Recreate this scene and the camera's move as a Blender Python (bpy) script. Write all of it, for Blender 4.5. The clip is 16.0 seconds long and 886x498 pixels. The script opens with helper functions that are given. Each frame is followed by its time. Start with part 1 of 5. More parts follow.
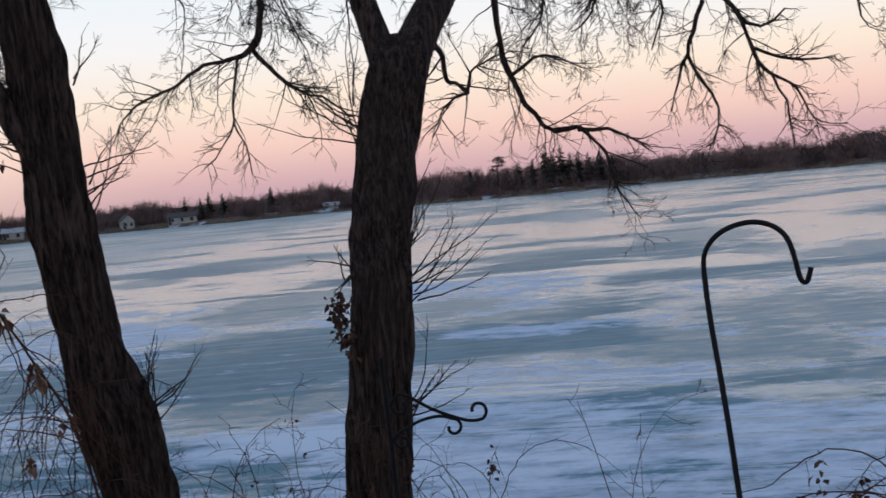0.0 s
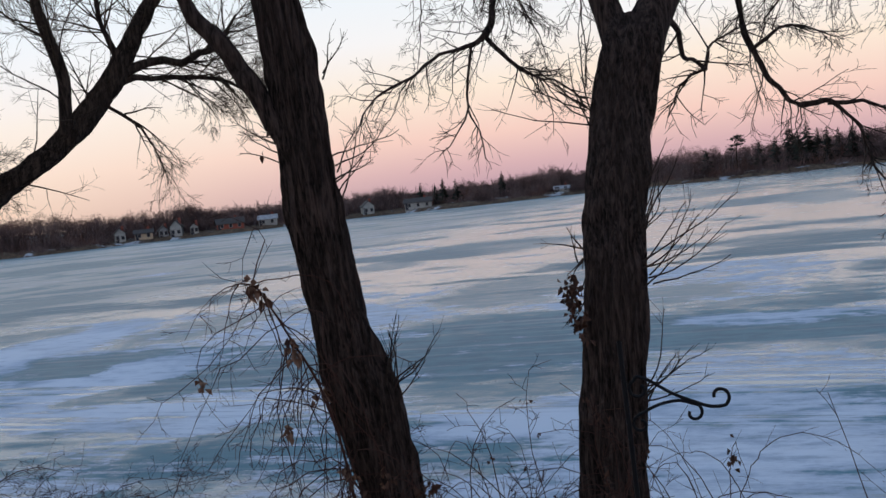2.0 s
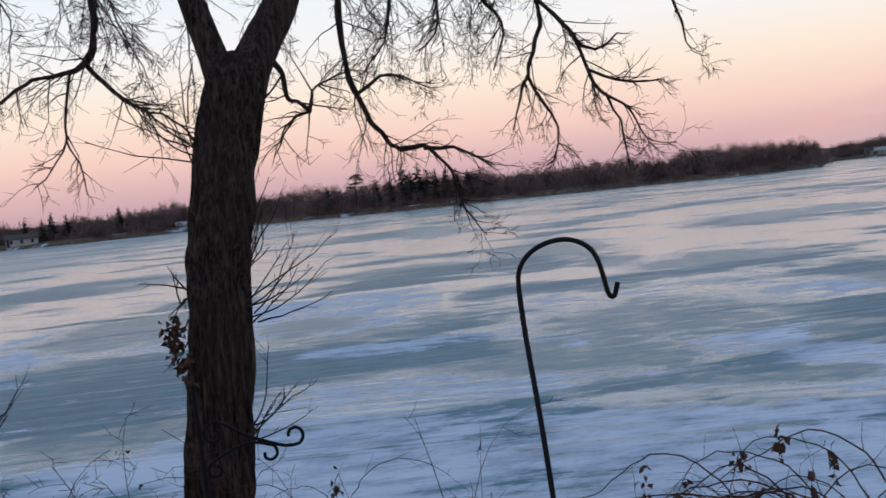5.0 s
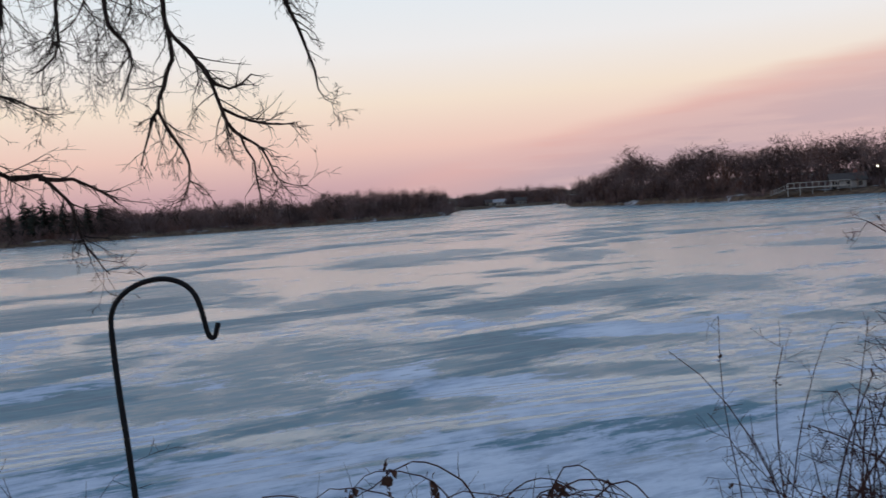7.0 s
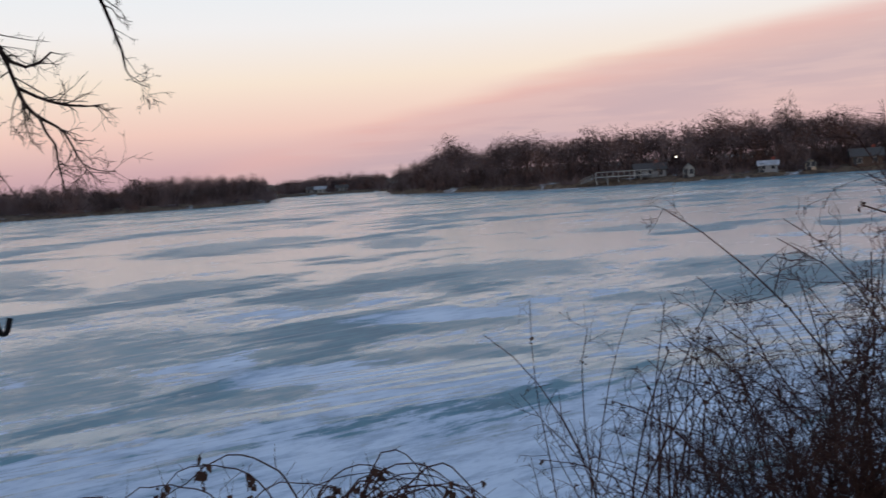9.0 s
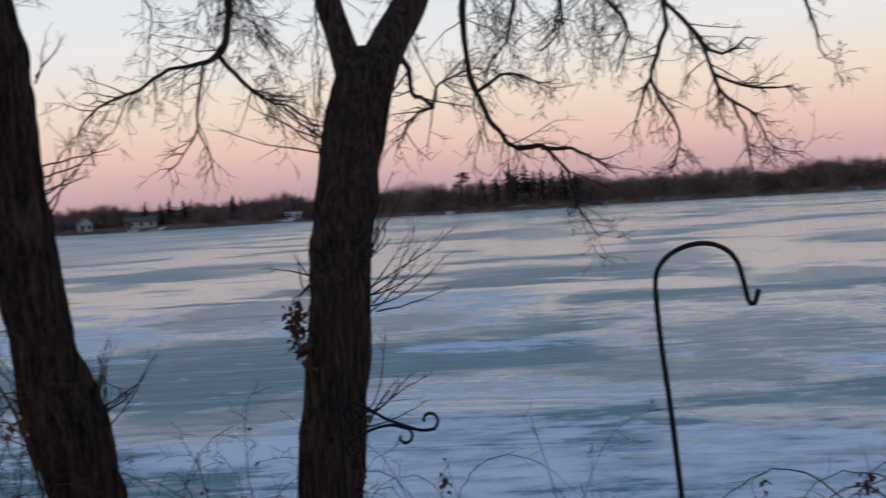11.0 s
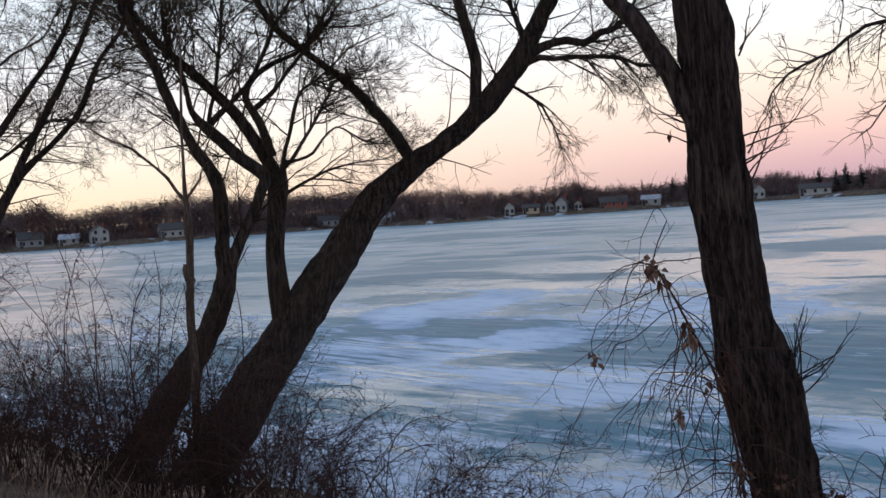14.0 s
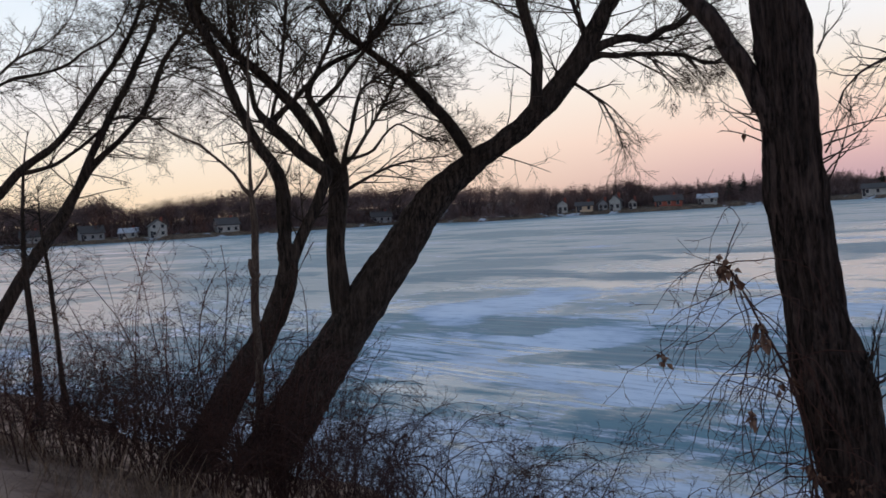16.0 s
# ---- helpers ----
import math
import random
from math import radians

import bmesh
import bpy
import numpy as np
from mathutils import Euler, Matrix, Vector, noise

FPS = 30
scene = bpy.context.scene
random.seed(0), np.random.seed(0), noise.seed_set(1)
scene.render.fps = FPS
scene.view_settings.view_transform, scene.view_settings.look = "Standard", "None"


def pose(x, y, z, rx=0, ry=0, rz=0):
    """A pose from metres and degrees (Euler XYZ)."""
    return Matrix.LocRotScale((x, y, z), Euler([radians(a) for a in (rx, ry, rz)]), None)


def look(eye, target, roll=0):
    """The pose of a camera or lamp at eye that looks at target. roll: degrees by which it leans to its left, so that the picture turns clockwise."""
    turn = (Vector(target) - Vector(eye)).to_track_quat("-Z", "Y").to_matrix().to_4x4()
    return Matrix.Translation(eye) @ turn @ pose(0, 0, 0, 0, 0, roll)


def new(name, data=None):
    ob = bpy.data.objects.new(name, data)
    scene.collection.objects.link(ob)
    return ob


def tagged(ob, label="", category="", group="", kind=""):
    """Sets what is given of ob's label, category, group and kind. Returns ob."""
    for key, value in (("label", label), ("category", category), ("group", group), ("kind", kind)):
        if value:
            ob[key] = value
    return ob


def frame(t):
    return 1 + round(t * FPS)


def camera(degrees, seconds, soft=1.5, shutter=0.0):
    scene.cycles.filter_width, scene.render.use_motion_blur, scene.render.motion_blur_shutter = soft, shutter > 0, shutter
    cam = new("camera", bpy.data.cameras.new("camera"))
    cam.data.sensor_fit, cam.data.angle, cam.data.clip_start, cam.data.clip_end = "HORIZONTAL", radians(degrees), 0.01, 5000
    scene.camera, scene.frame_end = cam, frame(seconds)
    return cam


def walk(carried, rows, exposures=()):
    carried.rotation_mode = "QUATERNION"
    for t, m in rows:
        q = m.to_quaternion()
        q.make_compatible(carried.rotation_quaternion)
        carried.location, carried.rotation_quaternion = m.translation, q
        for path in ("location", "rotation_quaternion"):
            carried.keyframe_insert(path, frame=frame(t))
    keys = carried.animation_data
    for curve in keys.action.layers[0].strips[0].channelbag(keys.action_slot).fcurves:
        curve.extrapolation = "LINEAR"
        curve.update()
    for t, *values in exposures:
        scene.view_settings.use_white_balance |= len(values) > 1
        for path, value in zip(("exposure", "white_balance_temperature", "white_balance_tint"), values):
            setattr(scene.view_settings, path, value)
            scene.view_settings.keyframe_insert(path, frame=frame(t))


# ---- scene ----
cam = camera(51.4, 16.0, soft=1.5, shutter=0.25)
PATH = [
    (0, (0.000, 0.000, 1.600), (-0.103, 3.991, 1.350), -5.36),
    (0.5, (-0.006, -0.009, 1.605), (-0.406, 3.964, 1.370), -5.86),
    (1, (-0.023, -0.030, 1.607), (-0.731, 3.902, 1.396), -6.24),
    (1.5, (-0.023, -0.022, 1.598), (-1.030, 3.844, 1.389), -6.15),
    (2, (-0.013, -0.021, 1.598), (-1.101, 3.822, 1.379), -6.33),
    (2.5, (0.020, -0.007, 1.596), (-0.829, 3.896, 1.382), -6.39),
    (3, (0.036, 0.005, 1.593), (-0.443, 3.970, 1.377), -6.27),
    (3.2, (0.044, 0.000, 1.598), (-0.317, 3.978, 1.378), -6.15),
    (3.9, (0.063, 0.000, 1.598), (0.093, 3.993, 1.369), -6.00),
    (4.6, (0.093, -0.002, 1.598), (0.415, 3.978, 1.361), -5.92),
    (5.3, (0.114, -0.003, 1.597), (0.778, 3.935, 1.369), -5.74),
    (5.5, (0.124, 0.017, 1.587), (0.892, 3.936, 1.365), -5.70),
    (6, (0.148, 0.004, 1.591), (1.225, 3.851, 1.386), -5.46),
    (6.5, (0.186, -0.016, 1.590), (1.735, 3.669, 1.444), -4.58),
    (7, (0.205, -0.015, 1.585), (2.172, 3.463, 1.398), -3.86),
    (7.5, (0.220, -0.019, 1.581), (2.437, 3.302, 1.339), -3.76),
    (8, (0.248, -0.045, 1.586), (2.798, 3.024, 1.305), -3.90),
    (8.2, (0.263, -0.029, 1.580), (2.938, 2.931, 1.295), -3.72),
    (8.6, (0.254, -0.030, 1.582), (3.016, 2.848, 1.284), -3.68),
    (9, (0.220, -0.031, 1.586), (2.810, 3.002, 1.294), -3.62),
    (9.4, (0.174, -0.032, 1.591), (2.395, 3.284, 1.318), -3.57),
    (9.8, (0.129, -0.032, 1.594), (1.844, 3.573, 1.350), -3.55),
    (10.3, (0.094, -0.031, 1.596), (1.137, 3.825, 1.388), -3.64),
    (10.5, (0.071, -0.029, 1.594), (0.865, 3.886, 1.400), -3.71),
    (11, (0.010, -0.027, 1.594), (0.077, 3.967, 1.393), -3.35),
    (11.5, (-0.039, -0.038, 1.595), (-0.721, 3.897, 1.364), -3.18),
    (12, (-0.070, -0.045, 1.590), (-1.321, 3.745, 1.318), -3.10),
    (12.5, (-0.088, -0.045, 1.593), (-1.848, 3.537, 1.329), -2.90),
    (13, (-0.100, -0.057, 1.604), (-2.211, 3.332, 1.373), -3.57),
    (13.5, (-0.116, -0.056, 1.607), (-2.503, 3.150, 1.448), -3.70),
    (14, (-0.116, -0.062, 1.606), (-2.642, 3.036, 1.445), -3.88),
    (14.5, (-0.118, -0.059, 1.607), (-2.654, 3.029, 1.430), -3.77),
    (15, (-0.126, -0.063, 1.606), (-2.672, 3.017, 1.421), -3.64),
    (15.5, (-0.153, -0.110, 1.609), (-2.717, 2.956, 1.453), -3.95),
    (16, (-0.177, -0.145, 1.614), (-2.873, 2.805, 1.455), -3.41),
]
walk(cam, [(t, look(eye, target, roll)) for t, eye, target, roll in PATH],
     [(0.0, 0.0), (5.6, 0.0), (6.5, -0.11), (7.2, -0.15), (8.0, -0.08), (10.3, -0.14), (11.0, -0.18), (12.0, -0.03), (13.0, 0.11), (14.5, 0.21), (15.3, 0.20), (16.0, -0.02)])

# ---- sky: clear dusk, afterglow to the west (negative x), pink cloud bank to the east ----
world = bpy.data.worlds.new("dusk_sky")
scene.world = world
world.use_nodes = True


class Nodes:
    """Short hand for building a node tree."""

    def __init__(self, tree):
        self.tree = tree
        tree.nodes.clear()

    def add(self, kind, inputs=None, operation="", use_clamp=False, interpolation_type="", data_type=""):
        n = self.tree.nodes.new(kind)
        if operation:
            n.operation = operation
        if use_clamp:
            n.use_clamp = True
        if interpolation_type:
            n.interpolation_type = interpolation_type
        if data_type:
            n.data_type = data_type
        for k, v in (inputs or {}).items():
            if isinstance(v, tuple) and len(v) == 2 and hasattr(v[0], "outputs"):
                self.tree.links.new(v[0].outputs[v[1]], n.inputs[k])
            elif hasattr(v, "outputs"):
                self.tree.links.new(v.outputs[0], n.inputs[k])
            else:
                n.inputs[k].default_value = v
        return n

    def math(self, op, a, b=0.0, c=0.0, clamp=False):
        return self.add("ShaderNodeMath", {0: a, 1: b, 2: c}, operation=op, use_clamp=clamp)

    def noise(self, vec, scale, detail=4.0, rough=0.55, dist=0.0):
        return self.add("ShaderNodeTexNoise", {"Vector": vec, "Scale": scale, "Detail": detail, "Roughness": rough, "Distortion": dist})

    def ramp(self, fac, stops, interp="LINEAR"):
        n = self.add("ShaderNodeValToRGB", {"Fac": fac})
        n.color_ramp.interpolation = interp
        el = n.color_ramp.elements
        while len(el) < len(stops):
            el.new(0.5)
        for e, (p, c) in zip(el, stops):
            e.position = p
            e.color = (c, c, c, 1) if isinstance(c, (int, float)) else (*c, 1)
        return n

    def smooth(self, val, lo, hi):
        return self.add("ShaderNodeMapRange", {"Value": val, "From Min": lo, "From Max": hi}, interpolation_type="SMOOTHSTEP")

    def mix(self, fac, a, b):
        n = self.add("ShaderNodeMix", data_type="RGBA")
        for k, v in ((0, fac), (6, a), (7, b)):
            if hasattr(v, "outputs"):
                o = v.outputs[2] if v.bl_idname == "ShaderNodeMix" else v.outputs[0]
                self.tree.links.new(o, n.inputs[k])
            else:
                n.inputs[k].default_value = v if k == 0 else (*v, 1)
        return n

    def stretch(self, vec, s, r=(0, 0, 0), l=(0, 0, 0)):
        return self.add("ShaderNodeMapping", {"Vector": vec, "Scale": s, "Rotation": r, "Location": l})


def col(n):
    return (n, 2) if n.bl_idname == "ShaderNodeMix" else (n, 0)


N = Nodes(world.node_tree)
way = N.add("ShaderNodeTexCoord")
xyz = N.add("ShaderNodeSeparateXYZ", {0: (way, "Generated")})
height = (xyz, 2)
east = N.ramp(height, [(0.0, (0.50, 0.33, 0.40)), (0.03, (0.70, 0.45, 0.47)), (0.065, (0.93, 0.63, 0.55)), (0.115, (0.99, 0.83, 0.69)),
                       (0.17, (0.94, 0.92, 0.92)), (0.26, (0.80, 0.91, 1.0)), (0.42, (0.34, 0.46, 0.62)), (1.0, (0.13, 0.21, 0.38))])
west = N.ramp(height, [(0.0, (0.93, 0.66, 0.44)), (0.03, (1.0, 0.79, 0.57)), (0.08, (1.0, 0.89, 0.76)), (0.13, (0.96, 0.92, 0.92)),
                       (0.19, (0.89, 0.94, 1.0)), (0.28, (0.74, 0.87, 1.0)), (0.44, (0.36, 0.51, 0.72)), (1.0, (0.13, 0.21, 0.38))])
side = N.smooth((xyz, 0), -0.22, -0.95)
sky = N.mix(side, east, west)
wisp = N.noise(N.stretch((way, "Generated"), (2.0, 2.0, 16.0)), 2.2, 3.0)
edge = N.math("MULTIPLY_ADD", (xyz, 0), 0.265, -0.103)
edge = N.math("MULTIPLY_ADD", wisp, 0.03, edge)
under = N.math("SUBTRACT", edge, height)
bank = N.smooth(under, -0.012, 0.016)
bank = N.math("MULTIPLY", bank, N.smooth((xyz, 0), 0.30, 0.60))
bank = N.math("MULTIPLY", bank, N.math("MULTIPLY_ADD", N.smooth(under, 0.055, 0.115), -0.50, 0.85))
streaks = N.noise(N.stretch((way, "Generated"), (3.0, 3.0, 30.0), (0, 0.25, 0)), 2.5, 4.0)
cloud = N.mix(N.smooth(under, 0.0, 0.06), (0.84, 0.50, 0.46), (0.60, 0.44, 0.48))
cloud = N.mix(N.math("MULTIPLY", N.smooth(streaks, 0.42, 0.62), 0.45), cloud, (0.80, 0.56, 0.54))
sky = N.mix(bank, sky, cloud)
background = N.add("ShaderNodeBackground", {"Color": col(sky), "Strength": 1.0})
N.add("ShaderNodeOutputWorld", {"Surface": background})

sun = new("sun", bpy.data.lights.new("sun", "SUN"))
sun.data.energy, sun.data.angle, sun.data.color = 0.32, radians(40), (1.0, 0.62, 0.40)
sun.matrix_world = look((-60, 12, 9), (0, 0, 0))


# ---- materials ----
def material(name):
    m = bpy.data.materials.new(name)
    m.use_nodes = True
    return m, Nodes(m.node_tree)


def surface(n, color, rough=0.8, normal=None, metal=0.0, spec=0.5, ior=1.45):
    ins = {"Base Color": color if isinstance(color, tuple) and len(color) == 2 else (col(color) if hasattr(color, "outputs") else (*color, 1)),
           "Roughness": rough, "Metallic": metal, "Specular IOR Level": spec, "IOR": ior}
    if normal:
        ins["Normal"] = normal
    b = n.add("ShaderNodeBsdfPrincipled", ins)
    n.add("ShaderNodeOutputMaterial", {"Surface": b})
    return b


def bump(n, h, strength, distance):
    return n.add("ShaderNodeBump", {"Height": h, "Strength": strength, "Distance": distance})


def bark(name, dark, light, scale=1.0, moss=0.0):
    m, n = material(name)
    at = (n.add("ShaderNodeTexCoord"), "Object")
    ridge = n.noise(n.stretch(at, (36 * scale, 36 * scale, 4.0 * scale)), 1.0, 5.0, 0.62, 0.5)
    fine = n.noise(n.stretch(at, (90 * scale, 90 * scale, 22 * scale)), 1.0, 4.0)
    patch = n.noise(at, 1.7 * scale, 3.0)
    # bark browns, with the shade of the furrows painted in darker than the ridges
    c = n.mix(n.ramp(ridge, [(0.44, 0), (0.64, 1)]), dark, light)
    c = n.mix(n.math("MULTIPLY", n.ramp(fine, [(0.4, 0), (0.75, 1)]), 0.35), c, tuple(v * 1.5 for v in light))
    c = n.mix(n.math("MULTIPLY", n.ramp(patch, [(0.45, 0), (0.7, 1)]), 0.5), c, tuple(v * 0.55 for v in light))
    h = n.math("ADD", ridge, n.math("MULTIPLY", fine, 0.35))
    surface(n, c, 0.92, bump(n, h, 1.0, 0.035), spec=0.2)
    return m


def twig(name, a, b):
    m, n = material(name)
    isl = n.add("ShaderNodeNewGeometry")
    c = n.mix(0.5, a, b)
    n.tree.links.new(isl.outputs["Random Per Island"], c.inputs[0])
    surface(n, c, 0.85, spec=0.2)
    return m


def plain(name, color, rough=0.7, grain=20.0, vary=0.25, metal=0.0, spec=0.4):
    m, n = material(name)
    at = (n.add("ShaderNodeTexCoord"), "Object")
    g = n.noise(at, grain, 5.0)
    c = n.mix(n.ramp(g, [(0.3, 0), (0.7, 1)]), tuple(v * (1 - vary) for v in color), tuple(min(1, v * (1 + vary)) for v in color))
    surface(n, c, rough, bump(n, g, 0.25, 0.01), metal, spec)
    return m


# near trunks: furrows almost black, so the colour carries the shade of the relief
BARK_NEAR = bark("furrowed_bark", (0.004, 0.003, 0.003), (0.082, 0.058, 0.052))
BARK_WILLOW = bark("willow_bark", (0.008, 0.006, 0.005), (0.075, 0.053, 0.042), 0.7)
BARK_POLE = bark("grey_sapling_bark", (0.055, 0.038, 0.030), (0.17, 0.122, 0.095), 1.3)
TWIG = twig("twig_bark", (0.015, 0.012, 0.011), (0.050, 0.036, 0.030))
TWIG_WILLOW = twig("willow_twigs", (0.020, 0.014, 0.011), (0.070, 0.048, 0.032))
CANE = twig("bramble_canes", (0.020, 0.011, 0.010), (0.090, 0.043, 0.034))


def far_wood():
    """Bare far trees: each crown its own brown, from grey to reddish."""
    m, n = material("far_bare_woods")
    at = (n.add("ShaderNodeTexCoord"), "Object")
    tone = n.noise(at, 0.11, 2.0)
    hue = n.noise(n.stretch(at, (1, 1, 1), (0, 0, 0), (70, 30, 0)), 0.085, 2.0)
    c = n.mix(n.smooth(tone, 0.36, 0.64), (0.070, 0.047, 0.046), (0.19, 0.136, 0.132))
    c = n.mix(n.math("MULTIPLY", n.smooth(hue, 0.52, 0.70), 0.8), c, (0.18, 0.095, 0.075))
    surface(n, c, 0.9, spec=0.1)
    return m


WOODS = far_wood()
CONIFER = twig("far_conifers", (0.018, 0.025, 0.021), (0.05, 0.058, 0.046))
LEAF = twig("dry_leaves", (0.035, 0.020, 0.016), (0.105, 0.056, 0.04))
STRAW = twig("dead_grass", (0.085, 0.050, 0.036), (0.34, 0.225, 0.155))
LEAF_PALE = twig("pale_dry_leaves", (0.085, 0.045, 0.034), (0.26, 0.16, 0.115))
IRON = plain("black_painted_iron", (0.005, 0.006, 0.009), 0.6, 300.0, 0.3, 0.0, 0.2)


# patches of bare clear ice, and drifts of snow: middle, half width, half depth
CLEAR_EAST = [(11.5, 47.4, 2.9, 8.8), (12.1, 37.7, 1.2, 2.2), (15.1, 33.3, 2.7, 3.7), (15.8, 24.3, 1.1, 1.7), (28.2, 55.5, 4.2, 6.7), (34.2, 57.3, 2.9, 4.6),
              (34.7, 44.1, 2.0, 5.3), (23.9, 25.1, 3.8, 3.9), (21.3, 28.1, 1.3, 1.7), (8.0, 21.4, 2.6, 2.9), (5.4, 17.2, 2.0, 1.5), (11.1, 17.5, 1.1, 1.6),
              (13.1, 17.8, 3.4, 0.8), (3.6, 19.5, 1.3, 1.2), (1.9, 24.4, 2.4, 1.2), (5.6, 30.5, 1.0, 1.3), (6.4, 14.5, 2.1, 0.7), (3.6, 44.3, 3.5, 3.3),
              (12.4, 13.8, 1.8, 0.7), (28.6, 17.1, 3.0, 2.8), (44.9, 34.3, 3.5, 2.7), (21.4, 14.1, 3.1, 1.0), (10.5, 87.7, 3.2, 10.8), (3.2, 26.2, 1.0, 1.0)]
CLEAR_WEST = [(-13.7, 59.3, 5.5, 6.3), (-17.6, 49.7, 1.9, 3.7), (-6.5, 32.0, 2.6, 3.6), (-0.4, 27.4, 1.5, 2.1), (5.8, 31.1, 1.2, 1.8), (-0.1, 19.4, 1.5, 0.9),
              (3.3, 18.7, 1.6, 0.9), (-3.9, 16.2, 1.7, 1.2), (-6.7, 24.9, 2.0, 1.1), (-6.4, 21.4, 1.4, 1.1), (-16.8, 26.9, 1.9, 2.0), (-25.8, 28.6, 2.4, 2.0),
              (-16.2, 29.7, 2.7, 1.6), (-11.1, 18.0, 2.3, 1.0), (-5.7, 23.0, 1.5, 1.4), (-7.5, 10.6, 0.9, 0.5), (-7.7, 13.3, 1.3, 0.4),
              (-24.7, 13.4, 2.9, 4.3), (-16.4, 20.6, 1.0, 1.0), (-37.7, 45.6, 5.4, 3.6)]
DRIFTS = [(-21.0, 23.1, 1.1, 3.4), (-22.2, 28.8, 2.2, 3.2), (-17.3, 26.5, 1.2, 1.8), (-14.5, 19.6, 1.8, 2.1), (-10.9, 15.6, 1.9, 1.4), (-18.2, 18.0, 0.9, 1.7),
          (-8.7, 14.5, 0.8, 0.9), (1.2, 21.8, 2.0, 0.9), (9.4, 17.8, 0.9, 1.1), (9.6, 14.8, 1.8, 1.0), (15.3, 18.6, 1.9, 1.2), (5.2, 19.8, 1.0, 0.9), (-2.7, 13.4, 1.7, 0.7)]

THIN = [(-7.0, 11.4, 3.2, 2.4), (-12.5, 12.6, 3.0, 2.2), (-3.6, 11.6, 2.0, 1.0), (6.0, 13.4, 2.4, 0.9)]


def make_ice():
    m, n = material("lake_ice")
    at = (n.add("ShaderNodeTexCoord"), "Object")
    pos = n.add("ShaderNodeSeparateXYZ", {0: at})
    out = n.math("DIVIDE", n.add("ShaderNodeVectorMath", {0: at}, operation="LENGTH"), 120.0)
    n.tree.links.new(out.inputs[0].links[0].from_node.outputs["Value"], out.inputs[0])
    patch = n.noise(n.stretch(at, (0.050, 0.080, 1), (0, 0, 0.06), (5, 2, 0)), 1.0, 8.0, 0.56, 0.6)
    floe = n.noise(n.stretch(at, (0.11, 0.20, 1), (0, 0, 0.04), (31, 17, 0)), 1.0, 7.0, 0.62, 0.4)
    broad = n.noise(n.stretch(at, (0.008, 0.020, 1), (0, 0, -0.03), (2, 9, 0)), 1.0, 4.0, 0.6, 0.3)
    streak = n.noise(n.stretch(at, (0.10, 2.6, 1), (0, 0, 0.05), (3, 1, 0)), 1.0, 6.0, 0.70, 0.25)
    crumb = n.noise(n.stretch(at, (1.0, 2.2, 1), (0, 0, 0.04)), 1.0, 7.0, 0.72)
    # sledge tracks that curve along the shore
    bow = n.math("MULTIPLY_ADD", (pos, 0), -0.000165, -0.00390)
    bow = n.math("MULTIPLY_ADD", bow, (pos, 0), -0.1526)
    bow = n.math("MULTIPLY_ADD", bow, (pos, 0), 15.60)
    off = n.math("SUBTRACT", (pos, 1), bow)
    lane = n.add("ShaderNodeCombineXYZ", {0: n.math("MULTIPLY", (pos, 0), 0.11), 1: n.math("MULTIPLY", off, 4.2)})
    rut = n.smooth(n.noise(lane, 1.0, 5.0, 0.68, 0.08), 0.49, 0.58)
    trail = n.smooth(n.math("ABSOLUTE", off), 1.5, 0.25)
    trail = n.math("MAXIMUM", trail, n.math("MULTIPLY", n.smooth(n.math("ABSOLUTE", n.math("ADD", off, 4.6)), 1.7, 0.5), n.math("MULTIPLY", n.smooth((pos, 0), -3.0, -8.0), 0.7)))
    trail = n.math("MAXIMUM", trail, n.math("MULTIPLY", n.smooth(n.math("ABSOLUTE", n.math("ADD", off, 2.2)), 1.4, 0.4), 0.35))
    trail = n.math("MULTIPLY_ADD", trail, 0.40, n.math("MULTIPLY", n.smooth(out, 0.24, 0.16), 0.055))
    rut = n.math("MULTIPLY", n.math("MULTIPLY", rut, n.smooth(floe, 0.34, 0.56)), trail)

    def patches(rows, ragged):
        """How far inside the nearest of several ragged oval patches: across the view, then along it."""
        near = None
        for cx, cy, rx, ry in rows:
            here = n.add("ShaderNodeVectorMath", {0: near, 1: (1e-9, 1e-9, 1e-9), 2: at}, operation="MULTIPLY_ADD") if near else at
            m = n.add("ShaderNodeMapping", {"Vector": here, "Location": (cx, cy, 0), "Rotation": (0, 0, -math.atan2(cx, cy)), "Scale": (rx, ry, 1e6)})
            m.vector_type = "TEXTURE"
            d = (n.add("ShaderNodeVectorMath", {0: m}, operation="LENGTH"), 1)
            near = n.math("MINIMUM", near, d) if near else d
        return n.math("ADD", near, ragged)

    fray = n.noise(n.stretch(at, (0.26, 0.30, 1), (0, 0, 0.05), (13, 41, 0)), 1.0, 9.0, 0.72, 0.2)
    ragged = n.math("MULTIPLY_ADD", fray, 3.0, -1.5)
    ragged = n.math("MULTIPLY_ADD", n.math("SUBTRACT", crumb, 0.5), 1.6, ragged)
    ragged = n.math("MULTIPLY_ADD", n.math("SUBTRACT", streak, 0.5), 0.9, ragged)
    clear = patches(CLEAR_EAST + CLEAR_WEST, ragged)
    clear = n.math("MULTIPLY", n.smooth(clear, 1.45, 0.85), n.math("MULTIPLY_ADD", n.smooth(crumb, 0.44, 0.68), -0.45, 1.0))
    drift = n.smooth(patches(DRIFTS, n.math("MULTIPLY", ragged, 1.5)), 1.65, 0.45)
    thin = n.smooth(patches(THIN, ragged), 1.3, 0.6)

    # frosted pale ice against clear dark ice
    g = n.math("MULTIPLY_ADD", patch, 0.42, n.math("MULTIPLY", floe, 0.38))
